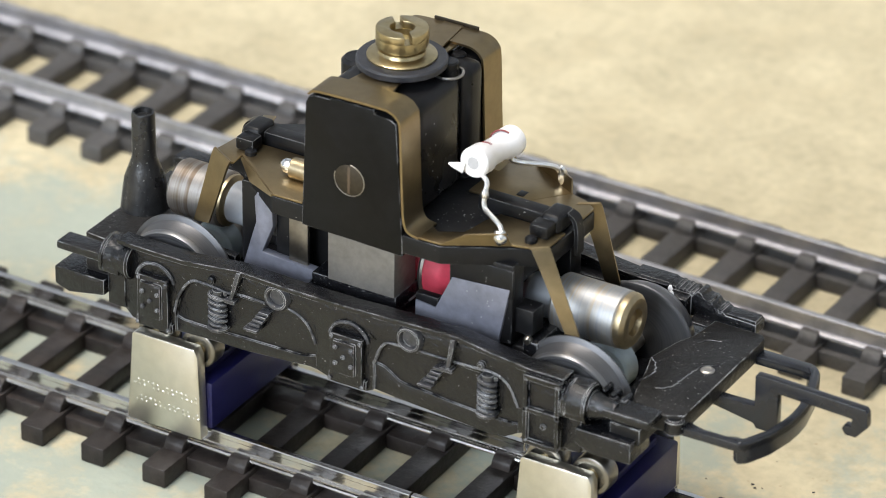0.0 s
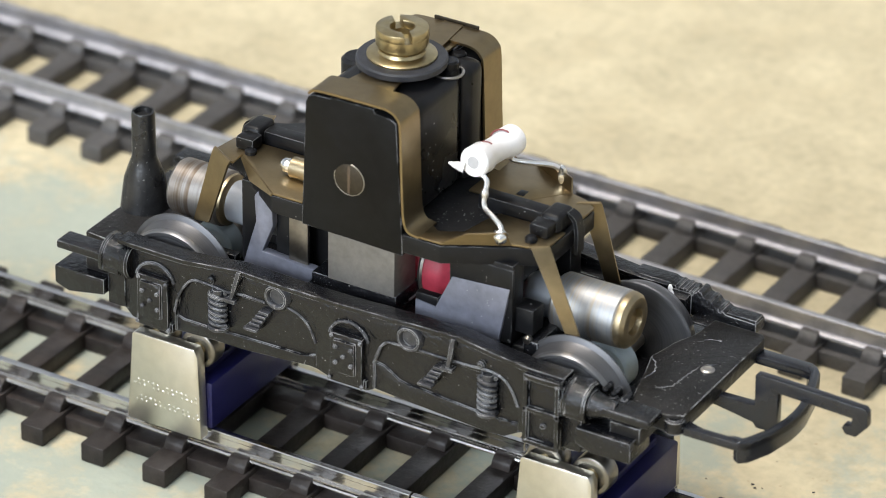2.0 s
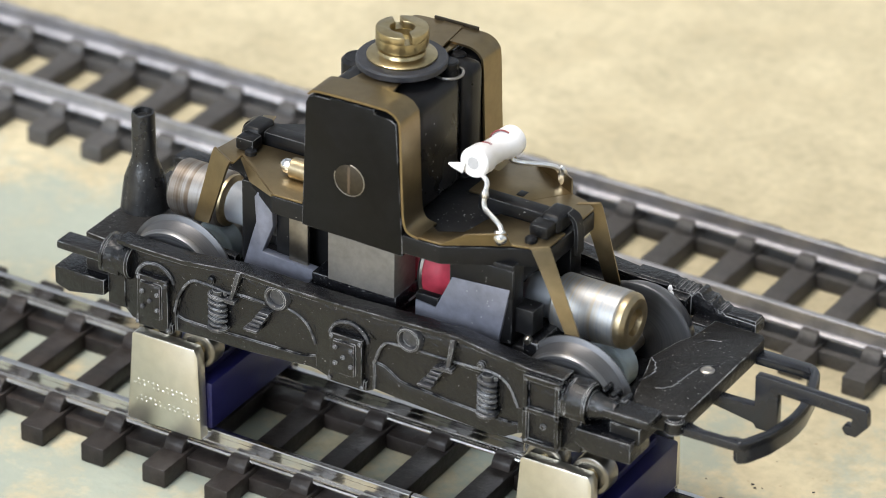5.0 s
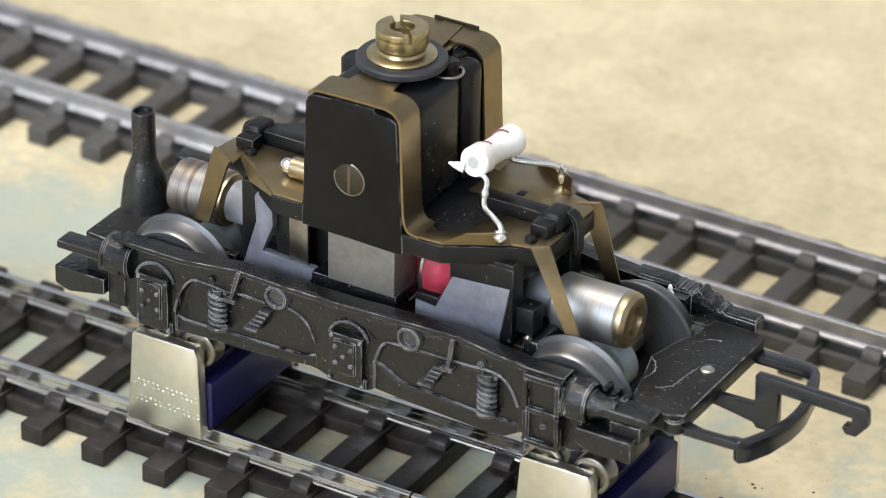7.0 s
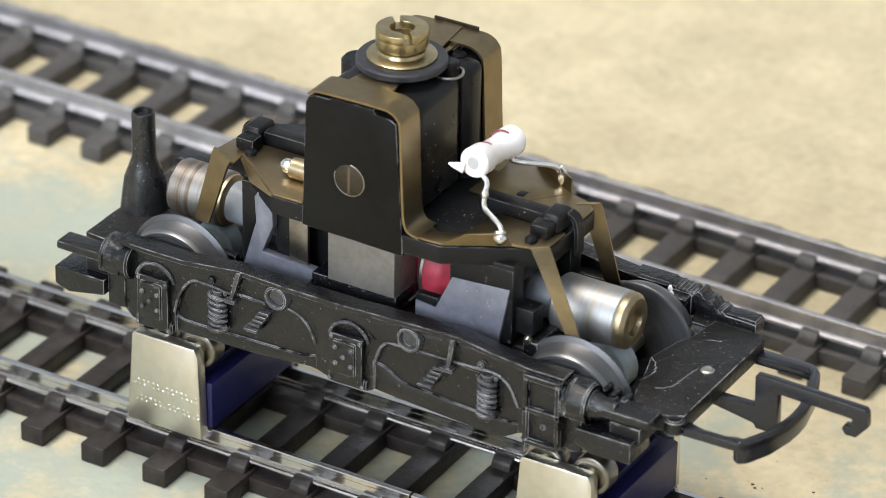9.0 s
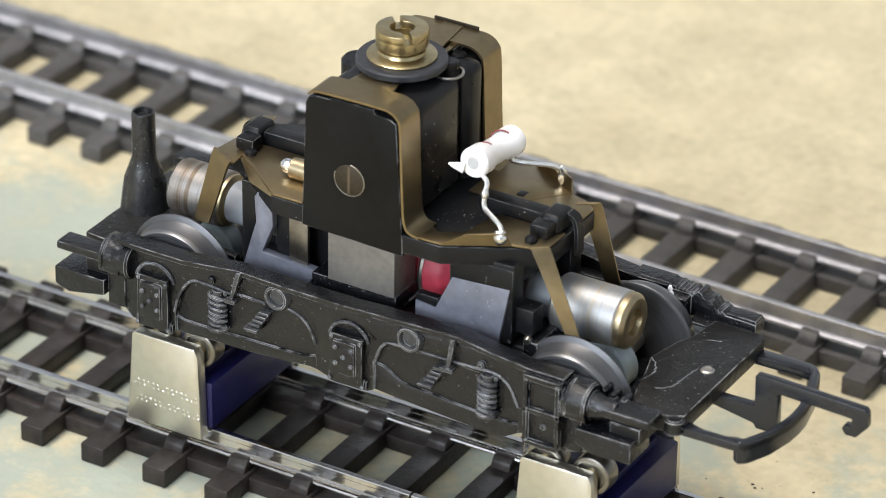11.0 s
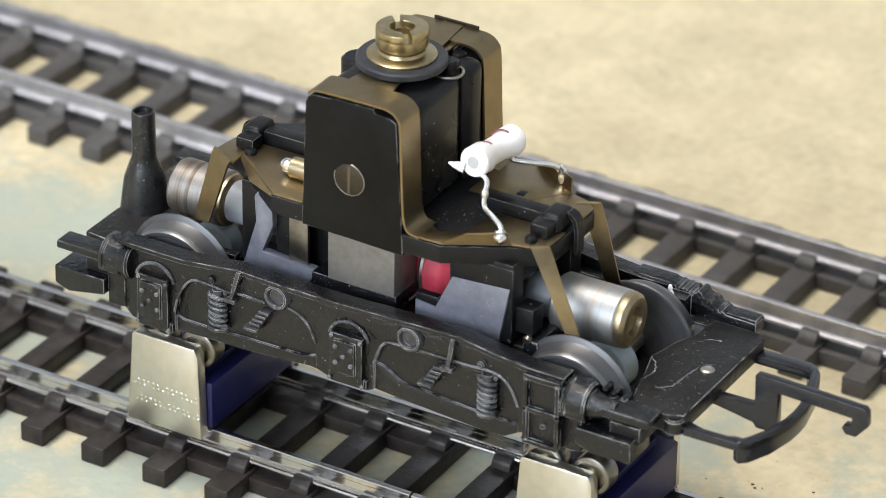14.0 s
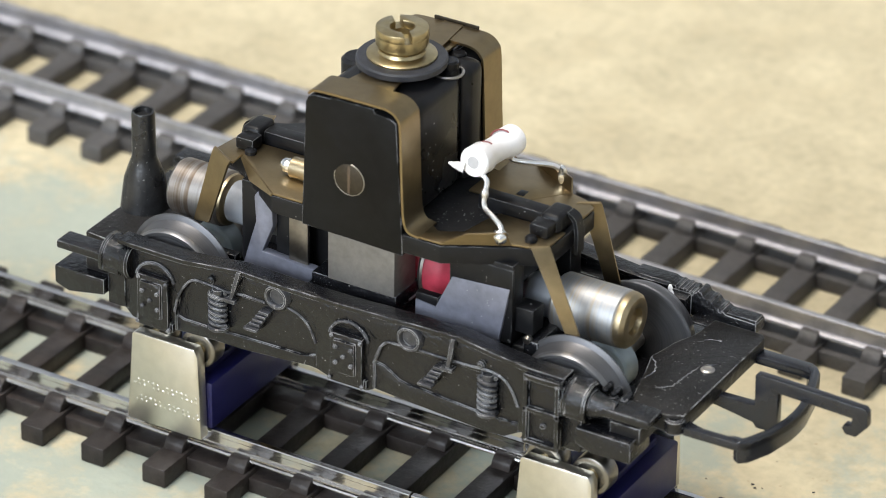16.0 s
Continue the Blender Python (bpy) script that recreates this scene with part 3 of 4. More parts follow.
    for flip in (1, -1):
        def X2(x):
            return x if flip > 0 else 33.6 - x
        cyl = Shape()
        d = (1, 0, 0) if flip > 0 else (-1, 0, 0)
        if s < 0 or flip < 0:
            cyl.lathe([(0, 2.35), (0.4, 2.45), (0.6, 2.3), (2.6, 2.3), (2.75, 2.5), (3.1, 2.45), (3.1, 1.7), (6.0, 0.95), (6.0, 0.5), (6.4, 0.45), (10.2, 0.3)] if flip > 0 else [(0, 2.2), (0.3, 2.4), (0.6, 2.3), (3.4, 2.3), (3.5, 2.5), (3.9, 2.45), (4.1, 1.6)], (X2(47.3) if flip > 0 else -12.2, s * 12.4, 27.4), d, 28)
        cyl.prism([(sy, sz) for sy, sz in ((s * 10.6, 26.0), (s * 14.6, 26.0), (s * 14.6, 28.0), (s * 13.6, 29.4), (s * 12.0, 29.8), (s * 10.6, 29.6))], "x", min(X2(47.0), X2(50.0)), max(X2(47.0), X2(50.0)), 0.2)
        cyl.box(min(X2(46.9), X2(49.4)), max(X2(46.9), X2(49.4)), *seg(10.6, 13.4), 21.0, 27.5, 0.2)
        if s > 0 and flip > 0:
            cyl.prism([(42.2, 27.0), (42.2, 30.5), (47.0, 30.5), (47.3, 30.3), (50.5, 30.0), (50.8, 30.4), (51.3, 30.3), (51.6, 29.7), (52.9, 29.4), (53.2, 28.9), (54.3, 28.6), (54.6, 28.3), (58.6, 28.2), (58.6, 26.8)], "y", 12.0, 14.4, 0.15)
            for u, v in ((47.9, 30.3), (48.9, 30.2), (49.8, 30.1), (52.2, 29.6), (53.6, 28.85)):
                cyl.box(u, u + 0.45, 12.0, 14.3, v - 0.5, v + 0.1, 0.1)
        part("brake_cylinder", cyl, M_FRAME, body)
        beam = Shape()
        x0, x1 = (48.9, 56.1) if flip > 0 else (-23.2, -16.0)
        y0, y1 = seg(9.2, 14.0)
        bo = [(x0, 22.6), (x0, 24.65), (x1, 24.65), (x1, 22.0), (x0 + 2.2, 21.8)] if flip > 0 else [(x0, 24.3), (x1, 24.3), (x1, 22.2), (x0 + 2.0, 21.2), (x0, 21.9)]
        beam.prism(bo, "y", y0, y1, 0.18)
        part("step_beam", beam, M_FRAME, body)
        plank = Shape()
        y0, y1 = seg(10.2, 13.6)
        if flip > 0:
            plank.box(50.5, 58.1, y0, y1, 26.9, 28.0 if s < 0 else 27.3, 0.2)
            if s > 0:
                plank.box(54.6, 58.5, 12.2, 14.2, 28.0, 28.55, 0.15)
            else:
                for u, h in ((49.4, 29.3), (50.5, 28.9), (51.6, 28.6), (53.0, 28.3)):
                    plank.prism([(u, 27.4), (u + 0.8, 27.4), (u + 0.6, h - 0.2), (u + 0.15, h)], "y", -11.0, -8.9, 0.12)
        else:
            plank.box(-22.7, -16.5, *seg(11.3, 14.2), 26.9, 28.0, 0.25)
        part("foot_plank", plank, M_FRAME, body)
    return body


build_side(-1)
build_side(1)


def build_ends():
    p = Shape()
    p.prism([(60.4, -9.3), (60.4, 10.9), (59.8, 11.7), (53.4, 11.7), (53.1, 8.5), (52.8, 7.0), (51.9, 5.0), (50.9, 0.4), (51.9, -2.8), (52.8, -6.6), (53.6, -9.3), (54.5, -10.3), (58.6, -10.2)], "z", 25.2, 27.5, 0.25)
    p.box(52.6, 56.5, -12.6, 12.6, 23.8, 26.0, 0.2)
    end = part("end_plate", p, M_ENDPLATE, bogie, "scratched black end plate")
    part("rivet", Shape().lathe([(0, 0.85), (0.15, 0.85), (0.28, 0.6), (0.2, 0.3)], (58.0, 1.0, 27.42), (0, 0, 1), 20), M_STEEL, end, "bare metal rivet")
    flash = Shape()
    for line in (((50.95, 0.3), (52.0, -0.6), (52.9, -2.4), (52.7, -4.2), (52.3, -5.2)), ((56.6, -0.6), (56.4, -2.6), (56.2, -4.2), (55.6, -5.0), (54.9, -5.6)), ((58.9, 3.6), (58.2, 2.4), (57.1, 1.6), (56.6, -0.6)), ((54.2, 6.0), (55.0, 7.2), (56.4, 7.6))):
        flash.tube([(u + 0.12 * math.sin(7 * w), w, 27.5) for u, w in ((p.x, p.y) for p in smooth_path([(u, w, 0) for u, w in line], 5))], 0.07, 5)
    part("moulding_flash", flash, M_RUBBED_LIT, end, "thin rough line of moulding flash")
    part("corner_lug", Shape().lathe([(0, 1.2), (1.5, 1.2), (1.7, 0.9)], (59.3, -9.5, 25.3), (0, 0, 1), 24), M_FRAME, end)
    q = Shape()
    q.prism([(-21.8, -9.3), (-15.6, -9.9), (-15.6, -6.3), (-10.5, -6.3), (-10.5, 6.3), (-15.6, 6.3), (-15.6, 9.9), (-21.8, 9.3)], "z", 25.2, 27.2, 0.25)
    q.box(-19.5, -15.8, -12.6, 12.6, 23.8, 26.0, 0.2)
    left = part("end_plate", q, M_ENDPLATE, bogie, "black end plate carrying a tall peg")
    peg = Shape().lathe([(0, 3.1), (1.2, 2.95), (4.2, 2.55), (5.9, 1.95), (6.8, 1.62), (7.5, 1.5), (13.0, 1.47), (13.2, 1.38), (13.2, 1.12), (12.6, 0.98)], (-19.3, 0, 27.0), (0, 0, 1), 32)
    part("peg", peg, M_PEG, left, "tall tapered black plastic peg")
    pan = Shape().box(-14.5, 51.0, -6.4, 6.4, 20.5, 23.2, 0.3)
    pan.box(-14.5, -2.0, -6.4, -5.2, 26.0, 28.2, 0.2).box(-14.5, -2.0, 5.2, 6.4, 26.0, 28.2, 0.2)
    pan.box(38.5, 40.5, -8.0, 8.0, 24.0, 30.0, 0.3)
    for s in (-1, 1):
        y = sorted((s * 10.2, s * 13.0))
        pan.box(-4.0, 40.0, y[0], y[1], 27.2, 29.4, 0.2)
        pan.box(0.0, 37.0, min(s * 6, s * 11), max(s * 6, s * 11), 26.0, 28.8, 0.2)
    part("chassis_pan", pan, M_FRAME, bogie)
    # tension-lock coupling
    c = Shape().prism([(57.5, 25.7), (61.4, 25.7), (64.9, 25.8), (64.8, 29.7), (65.0, 29.9), (66.9, 29.9), (78.6, 29.6), (79.0, 29.1), (79.1, 27.3), (77.7, 25.6), (76.4, 25.6), (75.9, 26.3), (76.2, 26.9), (77.0, 26.9), (77.1, 27.9), (67.8, 28.2), (67.9, 22.9), (65.2, 22.8), (64.8, 23.4), (60.0, 24.2), (57.5, 24.2)], "y", -0.55, 0.55, 0.14)
    part("coupling_hook", c, M_COUPLING, bogie, "black plastic tension-lock coupling hook")
    outer = [(67.4, -9.5), (68.4, -8.6), (69.7, -5.6), (70.4, -2.0), (70.5, 0.0), (70.4, 2.0), (69.6, 5.8), (68.4, 9.4), (67.4, 10.6)]
    inner = [(x - 1.0, y * 0.93) for x, y in outer]
    lp = Shape().prism([(58.0, -9.7)] + outer + [(66.6, 11.0), (58.0, 11.0), (58.0, 8.9), (61.6, 8.9), (66.2, 9.0)] + inner[::-1][1:-1] + [(66.6, -7.9), (65.4, -8.4), (62.5, -8.5), (60.2, -7.8), (58.0, -6.2)], "z", 25.0, 26.1, 0.2)
    part("coupling_loop", lp, M_COUPLING, bogie, "curved black plastic coupling bar")
    part("coupling_bar", Shape().prism(outer + inner[::-1], "z", 23.3, 26.3, 0.35, 3), M_COUPLING, bogie, "deep curved bumper bar of the coupling")


build_ends()


def build_wheelset(cx):
    c = (cx, 0, AXLE_Z)
    ax = Shape().lathe([(-11.5, 0.9), (-11.3, 1.1), (11.3, 1.1), (11.5, 0.9)], c, (0, 1, 0), 20)
    axle = part("wheelset", ax, M_STEEL, bogie, "steel axle with disc wheels", at=c)
    for s in (-1, 1):
        w = Shape().lathe([(7.1, 1.0), (7.1, 7.0), (7.2, 7.3), (7.35, 7.42), (7.5, 7.4), (7.65, 7.15), (7.8, 6.8), (8.1, 6.6), (10.0, 6.3), (10.15, 6.05), (10.15, 5.5), (9.85, 5.35), (9.7, 5.1), (9.78, 4.95), (9.6, 4.8), (9.5, 4.4), (9.58, 4.3), (9.45, 4.1), (9.45, 3.6), (9.52, 3.5), (9.45, 3.35), (9.5, 2.8), (9.8, 2.5), (9.85, 1.9), (10.2, 1.7), (10.2, 1.0)], c, (0, s, 0), 72)
        wheel = part("wheel", w, M_WHEEL, axle, "dull grey steel disc wheel")
        t = Shape().lathe([(9.3, 6.2), (9.5, 6.38), (9.95, 6.34), (10.25, 6.15), (10.28, 5.85), (10.1, 5.75)], c, (0, s, 0), 64)
        part("tyre", t, M_TREAD, wheel, "polished tread")
    gear = Shape()
    rg = 3.4 if cx > 0 else 3.2
    gear.lathe([(-1.5, 1.2), (-1.5, rg - 0.3), (-1.2, rg), (1.2, rg), (1.5, rg - 0.3), (1.5, 1.2)], c, (0, 1, 0), 44)
    part("axle_gear", gear, M_NYLON, axle, "milky white nylon gear")
    SPIN_Y.append((axle, 1.0))


for ax in AXLES:
    build_wheelset(ax)

SHAFT_Z = 31.6


def build_drive():
    for s, x0 in ((1, 39.2), (-1, -2.2)):
        c = (x0, 0, SHAFT_Z)
        d = Shape()
        if s > 0:
            d.lathe([(0, 1.6), (0, 3.3), (0.3, 3.5), (8.3, 3.5), (8.6, 3.3)], c, (s, 0, 0), 48)
        else:
            d.lathe([(4.6, 1.6), (4.6, 3.3), (4.9, 3.5), (11.4, 3.5), (11.7, 3.3)], c, (s, 0, 0), 48)
        drum = part("flywheel", d, M_DRUM if s > 0 else M_OLDDRUM, bogie, "spinning worn plated flywheel" if s > 0 else "spinning brown-stained flywheel", at=c)
        k = 8.4 if s > 0 else 4.8
        b = Shape()
        if s > 0:
            b.lathe([(k, 2.2), (k, 3.35), (k + 0.4, 3.45), (k + 0.9, 3.35), (k + 1.35, 2.9), (k + 1.45, 2.3), (k + 1.3, 1.7), (k + 0.6, 1.55), (k + 0.5, 1.0)], c, (s, 0, 0), 48)
        else:
            b.lathe([(k + 0.1, 2.2), (k, 3.3), (k - 0.6, 3.2), (k - 1.0, 2.6), (k - 1.1, 1.9), (k - 0.6, 1.5)], c, (s, 0, 0), 48)
        part("brass_rim", b, M_RIM, drum, "polished brass rim")
        w = Shape().lathe([(-4.2, 1.1), (-4.2, 2.2), (-3.6, 2.6), (0.6 if s > 0 else 4.8, 2.6), (0.7 if s > 0 else 4.9, 1.0)], c, (s, 0, 0), 32)
        part("worm_shaft", w, M_COLLAR, drum, "milky nylon shaft")
        SPIN_X.append((drum, 1.0))
    c = (20.0, 0, SHAFT_Z)
    a = Shape().lathe([(-5.5, 1.0), (-5.4, 3.6), (-5.0, 4.2), (4.6, 4.2), (5.2, 3.9), (6.0, 3.2), (6.1, 1.0)], c, (1, 0, 0), 44)
    arm = part("armature", a, M_RED, bogie, "spinning red motor armature winding", at=c)
    part("armature_collar", Shape().lathe([(2.1, 4.3), (2.4, 4.45), (2.7, 4.3)], c, (1, 0, 0), 44), M_STEEL, arm)
    part("motor_shaft", Shape().lathe([(-22, 0.75), (22, 0.75)], c, (1, 0, 0), 16), M_STEEL, arm)
    SPIN_X.append((arm, 1.0))


build_drive()


def build_motor():
    base = Shape().box(9.9, 22.4, -9.7, 9.7, 27.5, 29.5, 0.2).box(10.6, 22.2, -9.3, 9.3, 29.3, 31.3, 0.2)
    part("motor_cradle", base, M_FRAME, bogie)
    part("pole_core", Shape().box(13.0, 22.1, -9.5, -4.6, 31.2, 38.7, 0.12).box(13.0, 22.1, 4.6, 9.5, 31.2, 38.7, 0.12), M_CORE, bogie, "bare grey iron pole piece")
    # cast weights beside the armature
    for s in (-1, 1):
        y = sorted((s * 8.6, s * 7.4))
        part("zinc_cheek", Shape().prism([(24.4, 29.0), (24.4, 31.4), (27.1, 31.1), (29.3, 35.9), (37.0, 36.4), (35.5, 28.4)], "y", y[0], y[1], 0.15), M_ZINC, bogie, "blue-grey cast zinc cheek")
        part("zinc_cheek", Shape().prism([(0.4, 28.6), (2.4, 35.3), (2.2, 38.6), (2.7, 39.4), (4.6, 39.3), (4.8, 35.3), (3.3, 31.5), (10.8, 31.1), (9.6, 28.6)], "y", y[0], y[1], 0.15), M_ZINC, bogie, "blue-grey cast zinc cheek")
    # Tower walls, plus added black blocks that keep the gaps behind dark.
    for b6 in ((29.4, 37.2, -8.3, -5.6, 29.0, 39.4), (29.4, 37.2, 5.6, 8.3, 29.0, 39.4), (34.5, 37.0, -5.7, 5.7, 36.0, 39.4), (28.9, 37.35, -8.5, -8.0, 35.0, 38.9), (36.9, 39.5, -7.4, -4.8, 30.4, 33.7), (24.3, 27.4, -8.35, -7.2, 30.6, 32.3), (37.3, 40.2, -7.9, -4.8, 27.0, 29.0), (37.0, 39.0, -7.95, 8.0, 27.5, 28.9), (37.35, 39.2, -4.1, 6.5, 24.0, 29.9), (28.5, 36.8, -4.5, 6.0, 23.3, 29.3),
               (-0.6, 2.0, -7.0, -5.0, 28.5, 39.4), (4.6, 6.6, -7.6, -5.8, 29.0, 39.4), (-0.6, 6.6, 5.4, 7.6, 28.5, 39.4), (6.7, 12.9, -5.6, 6.4, 29.4, 39.35)):
        part("tower_wall", Shape().box(*b6, 0.2), M_DUSTY, bogie)
    part("bracket_knob", Shape().lathe([(0, 0.5), (0.6, 0.55), (0.9, 0.35)], (38.9, -7.3, 30.0), (0.3, -1, 0), 16), M_BEARING, bogie, "small bare steel pin")
    part("brush_plate", Shape().box(6.8, 9.4, -8.2, -7.6, 30.6, 37.8, 0.1), M_SCREW, bogie, "tarnished steel brush plate")
    # deck: wide at the motor, narrow at the ends
    deck = Shape().prism([(-1.8, -5.0), (6.4, -11.3), (29.2, -11.3), (36.4, -7.3), (40.3, -5.4), (40.3, 5.4), (36.4, 7.3), (29.2, 11.3), (6.4, 11.3), (-1.8, 5.0), (-4.6, 4.0), (-4.6, -4.0)], "z", 38.8, 41.2, 0.25)
    part("motor_deck", deck, M_DUSTY, bogie, "black plastic deck with dust and swarf")
    # housing
    for s in (-1, 1):
        y = sorted((s * 11.4, s * 6.6))
        g = Shape().prism([(10.6, 38.7), (24.3, 38.4), (24.2, 41.0), (23.3, 55.3), (22.5, 55.7), (20.4, 55.9), (20.3, 56.4), (14.6, 56.4), (14.5, 56.15), (12.3, 56.1), (11.5, 55.7), (11.15, 54.9)], "y", y[0], y[1], 0.14, 2)
        block = part("magnet_housing", g, M_HOUSING, bogie, "smooth black plastic housing block")
        if s < 0:
            sc = Shape().lathe([(0, 1.95), (0.16, 1.95), (0.22, 1.85), (0.22, 0.0)], (17.1, -11.3, 46.4), (0, -1, 0), 36)
            head = part("housing_screw", sc, M_OLDBOLT, block, "dark oxidised slotted screw")
            rim = [(17.1 + 2.0 * math.cos(q), -11.42, 46.4 + 2.0 * math.sin(q)) for q in (radians(-200 + 285 * i / 30) for i in range(31))]
            part("screw_rim", Shape().tube(rim, 0.07, 6), M_STEEL, head, "bare scraped rim")
            # Slot drawn as a thin proud bar, its shade put into the colour.
            part("screw_slot", Shape().box(16.92, 17.28, -11.56, -11.48, 44.65, 48.15, 0.01), M_SLOT, head)
    mid = Shape().box(10.8, 23.6, -7.2, 3.3, 41.0, 55.6, 1.5, 4).box(10.8, 24.1, 3.5, 7.5, 41.0, 55.9, 1.2, 4).box(11.4, 23.0, -6.8, 6.8, 41.0, 55.0, 0.6)
    mid.lathe([(0, 2.0), (4.6, 2.0), (5.0, 1.6)], (10.9, 0.6, 50.6), (0, 0, 1), 24)
    part("motor_body", mid, M_PLASTIC, bogie, "rounded black motor body")
    for s in (-1, 1):
        a, c = s * 11.45, s * 7.3
        path = smooth_path([(11.55, 56.05), (11.95, 56.45), (12.6, 56.68), (15.0, 56.8), (20.5, 56.85), (22.4, 56.7), (23.5, 55.9), (23.85, 54.4), (24.1, 48.0), (24.3, 44.0), (24.6, 42.4), (25.2, 41.7), (26.4, 41.45)], 4)
        st = Shape().strip([(u[0], a, u[1]) for u in path], [(u[0], c, u[1]) for u in path], 0.3)
        tongue = [(14.0, 7.5), (20.2, 7.5), (19.4, 3.2), (14.8, 3.2)] if s < 0 else [(16.8, 7.5), (20.2, 7.5), (20.2, 2.5), (16.8, 2.5)]
        st.prism([(u, s * w) for u, w in tongue], "z", 56.35, 56.65, 0.03)
        band = part("contact_strip", st, M_BRONZE, bogie, "olive bronze contact strip folded over the motor")
        # strip along the deck, platform with folded flange, wiper arms
        e = Shape().prism([(u, s * w) for u, w in ((25.6, 11.3), (29.2, 11.2), (36.2, 7.2), (38.5, 6.6), (40.2, 5.4), (40.2, 1.5), (31.6, 1.5), (30.9, 3.6), (30.2, 7.4), (27.6, 8.9), (25.6, 7.5))], "z", 41.32, 41.57, 0.04)
        e.strip([(29.2, s * 11.2, 41.4), (32.6, s * 9.2, 41.4), (36.3, s * 7.1, 41.4)], [(29.3, s * 11.2, 41.6), (32.0, s * 10.0, 43.0), (35.9, s * 7.8, 43.2)], 0.22)
        if s > 0:
            e.prism([(25.6, 1.5), (25.6, 11.25), (29.1, 11.1), (33.8, 8.4), (36.2, 7.1), (31.6, 1.5)], "z", 41.34, 41.62, 0.03)
        part("contact_platform", e, M_BRONZE, band)
        w = Shape().strip(smooth_path([(38.5, s * 6.8, 41.5), (39.0, s * 7.1, 41.3), (41.4, s * 7.1, 36.6), (43.6, s * 7.1, 32.0)], 5), smooth_path([(40.2, s * 5.6, 41.5), (40.8, s * 5.8, 41.3), (43.2, s * 6.5, 36.6), (45.4, s * 7.0, 32.1)], 5), 0.25)
        if s > 0:
            w = Shape().strip(smooth_path([(37.8, 5.1, 41.5), (38.3, 5.6, 41.2), (39.8, 6.3, 36.4), (41.2, 6.9, 31.4)], 5), smooth_path([(40.1, 6.6, 41.5), (40.5, 6.9, 41.2), (41.9, 6.9, 36.4), (43.2, 7.0, 31.5)], 5), 0.25)
        part("wiper_arm", w, M_BRONZE, band, "springy bronze wheel wiper")
        lft = Shape().prism([(u, s * w) for u, w in ((10.6, 11.3), (6.6, 11.35), (2.2, 8.0), (-1.7, 5.0), (-1.5, 7.4), (-5.1, 5.2), (-4.6, 1.6), (10.6, 1.6))], "z", 41.32, 41.57, 0.04)
        lft.strip([(-1.7, s * 5.0, 41.5), (2.2, s * 8.0, 41.5), (6.6, s * 11.4, 41.5)], [(-1.8, s * 5.1, 41.0), (1.4, s * 8.2, 40.2), (6.4, s * 11.5, 41.2)], 0.2)
        if s > 0:
            lft = Shape().prism([(-4.6, 1.6), (-5.0, 4.8), (-3.6, 5.4), (-2.8, 1.6)], "z", 41.32, 41.57, 0.04)
        part("contact_platform", lft, M_BRONZE, band)
        w2 = Shape().strip(smooth_path([(-1.5, s * 7.4, 41.5), (-1.9, s * 7.7, 41.3), (-3.6, s * 7.4, 36.6), (-5.3, s * 6.9, 32.1)], 5), smooth_path([(-5.1, s * 5.3, 41.5), (-5.4, s * 5.7, 41.3), (-6.4, s * 6.4, 36.6), (-7.6, s * 6.7, 31.8)], 5), 0.25)
        if s > 0:
            w2 = Shape().strip([(-3.4, 4.4, 41.4), (-4.2, 5.6, 36.6), (-5.3, 6.9, 32.1)], [(-5.0, 5.0, 41.4), (-6.2, 6.0, 36.6), (-7.6, 6.7, 31.8)], 0.25)
        part("wiper_arm", w2, M_BRONZE, band, "springy bronze wheel wiper")
    cap = Shape().lathe([(0, 0.9), (0.15, 1.3), (2.6, 1.3), (2.7, 1.1)], (6.2, -6.4, 42.7), (1, 0, 0), 24)
    cap = part("brush_cap", cap, M_RIM, bogie, "small dull brass brush cap")
    part("solder_tip", Shape().blob((5.6, -6.4, 42.7), 0.95, (1.2, 0.9, 1.0), 0.2), M_SOLDER, cap, "bright tinned tip")
    # brush holders on the deck
    for k in (1, -1):
        def X(x):
            return x if k > 0 else 36.2 - x
        def block(shape, x0, x1, *rest):
            return shape.box(min(X(x0), X(x1)), max(X(x0), X(x1)), *rest)
        b = block(Shape(), 28.4, 37.6, -1.3, 0.9, 41.2, 43.1, 0.25)
        block(b, 37.2, 39.8, -2.3, 1.4, 41.3, 43.7, 0.6, 4)
        block(b, 36.9, 39.4, -4.3, -2.1, 41.6, 43.2, 0.3)
        b.strip(smooth_path([(X(39.6), -0.2, 43.2), (X(40.5), -0.2, 42.6), (X(40.9), -0.2, 41.0), (X(40.9), -0.2, 38.2)], 4), smooth_path([(X(39.6), 1.2, 43.2), (X(40.5), 1.3, 42.6), (X(40.9), 1.3, 41.0), (X(40.9), 1.3, 38.2)], 4), 0.5)
        part("brush_holder", b, M_DUSTY, bogie, "black plastic brush holder bar")
    for x, y in ((37.8, -5.3), (-0.9, -4.4)):
        part("locating_stud", Shape().lathe([(0, 0.75), (0.5, 0.75), (0.75, 0.5)], (x, y, 41.5), (0, 0, 1), 18), M_PLASTIC, bogie)
    # fixing screw, washer and clip on top
    c = (17.2, 0, 56.7)
    part("fibre_washer", Shape().lathe([(0, 5.2), (0.15, 5.4), (0.75, 5.4), (0.95, 5.2)], c, (0, 0, 1), 48), M_RUBBER, bogie, "grey fibre washer")
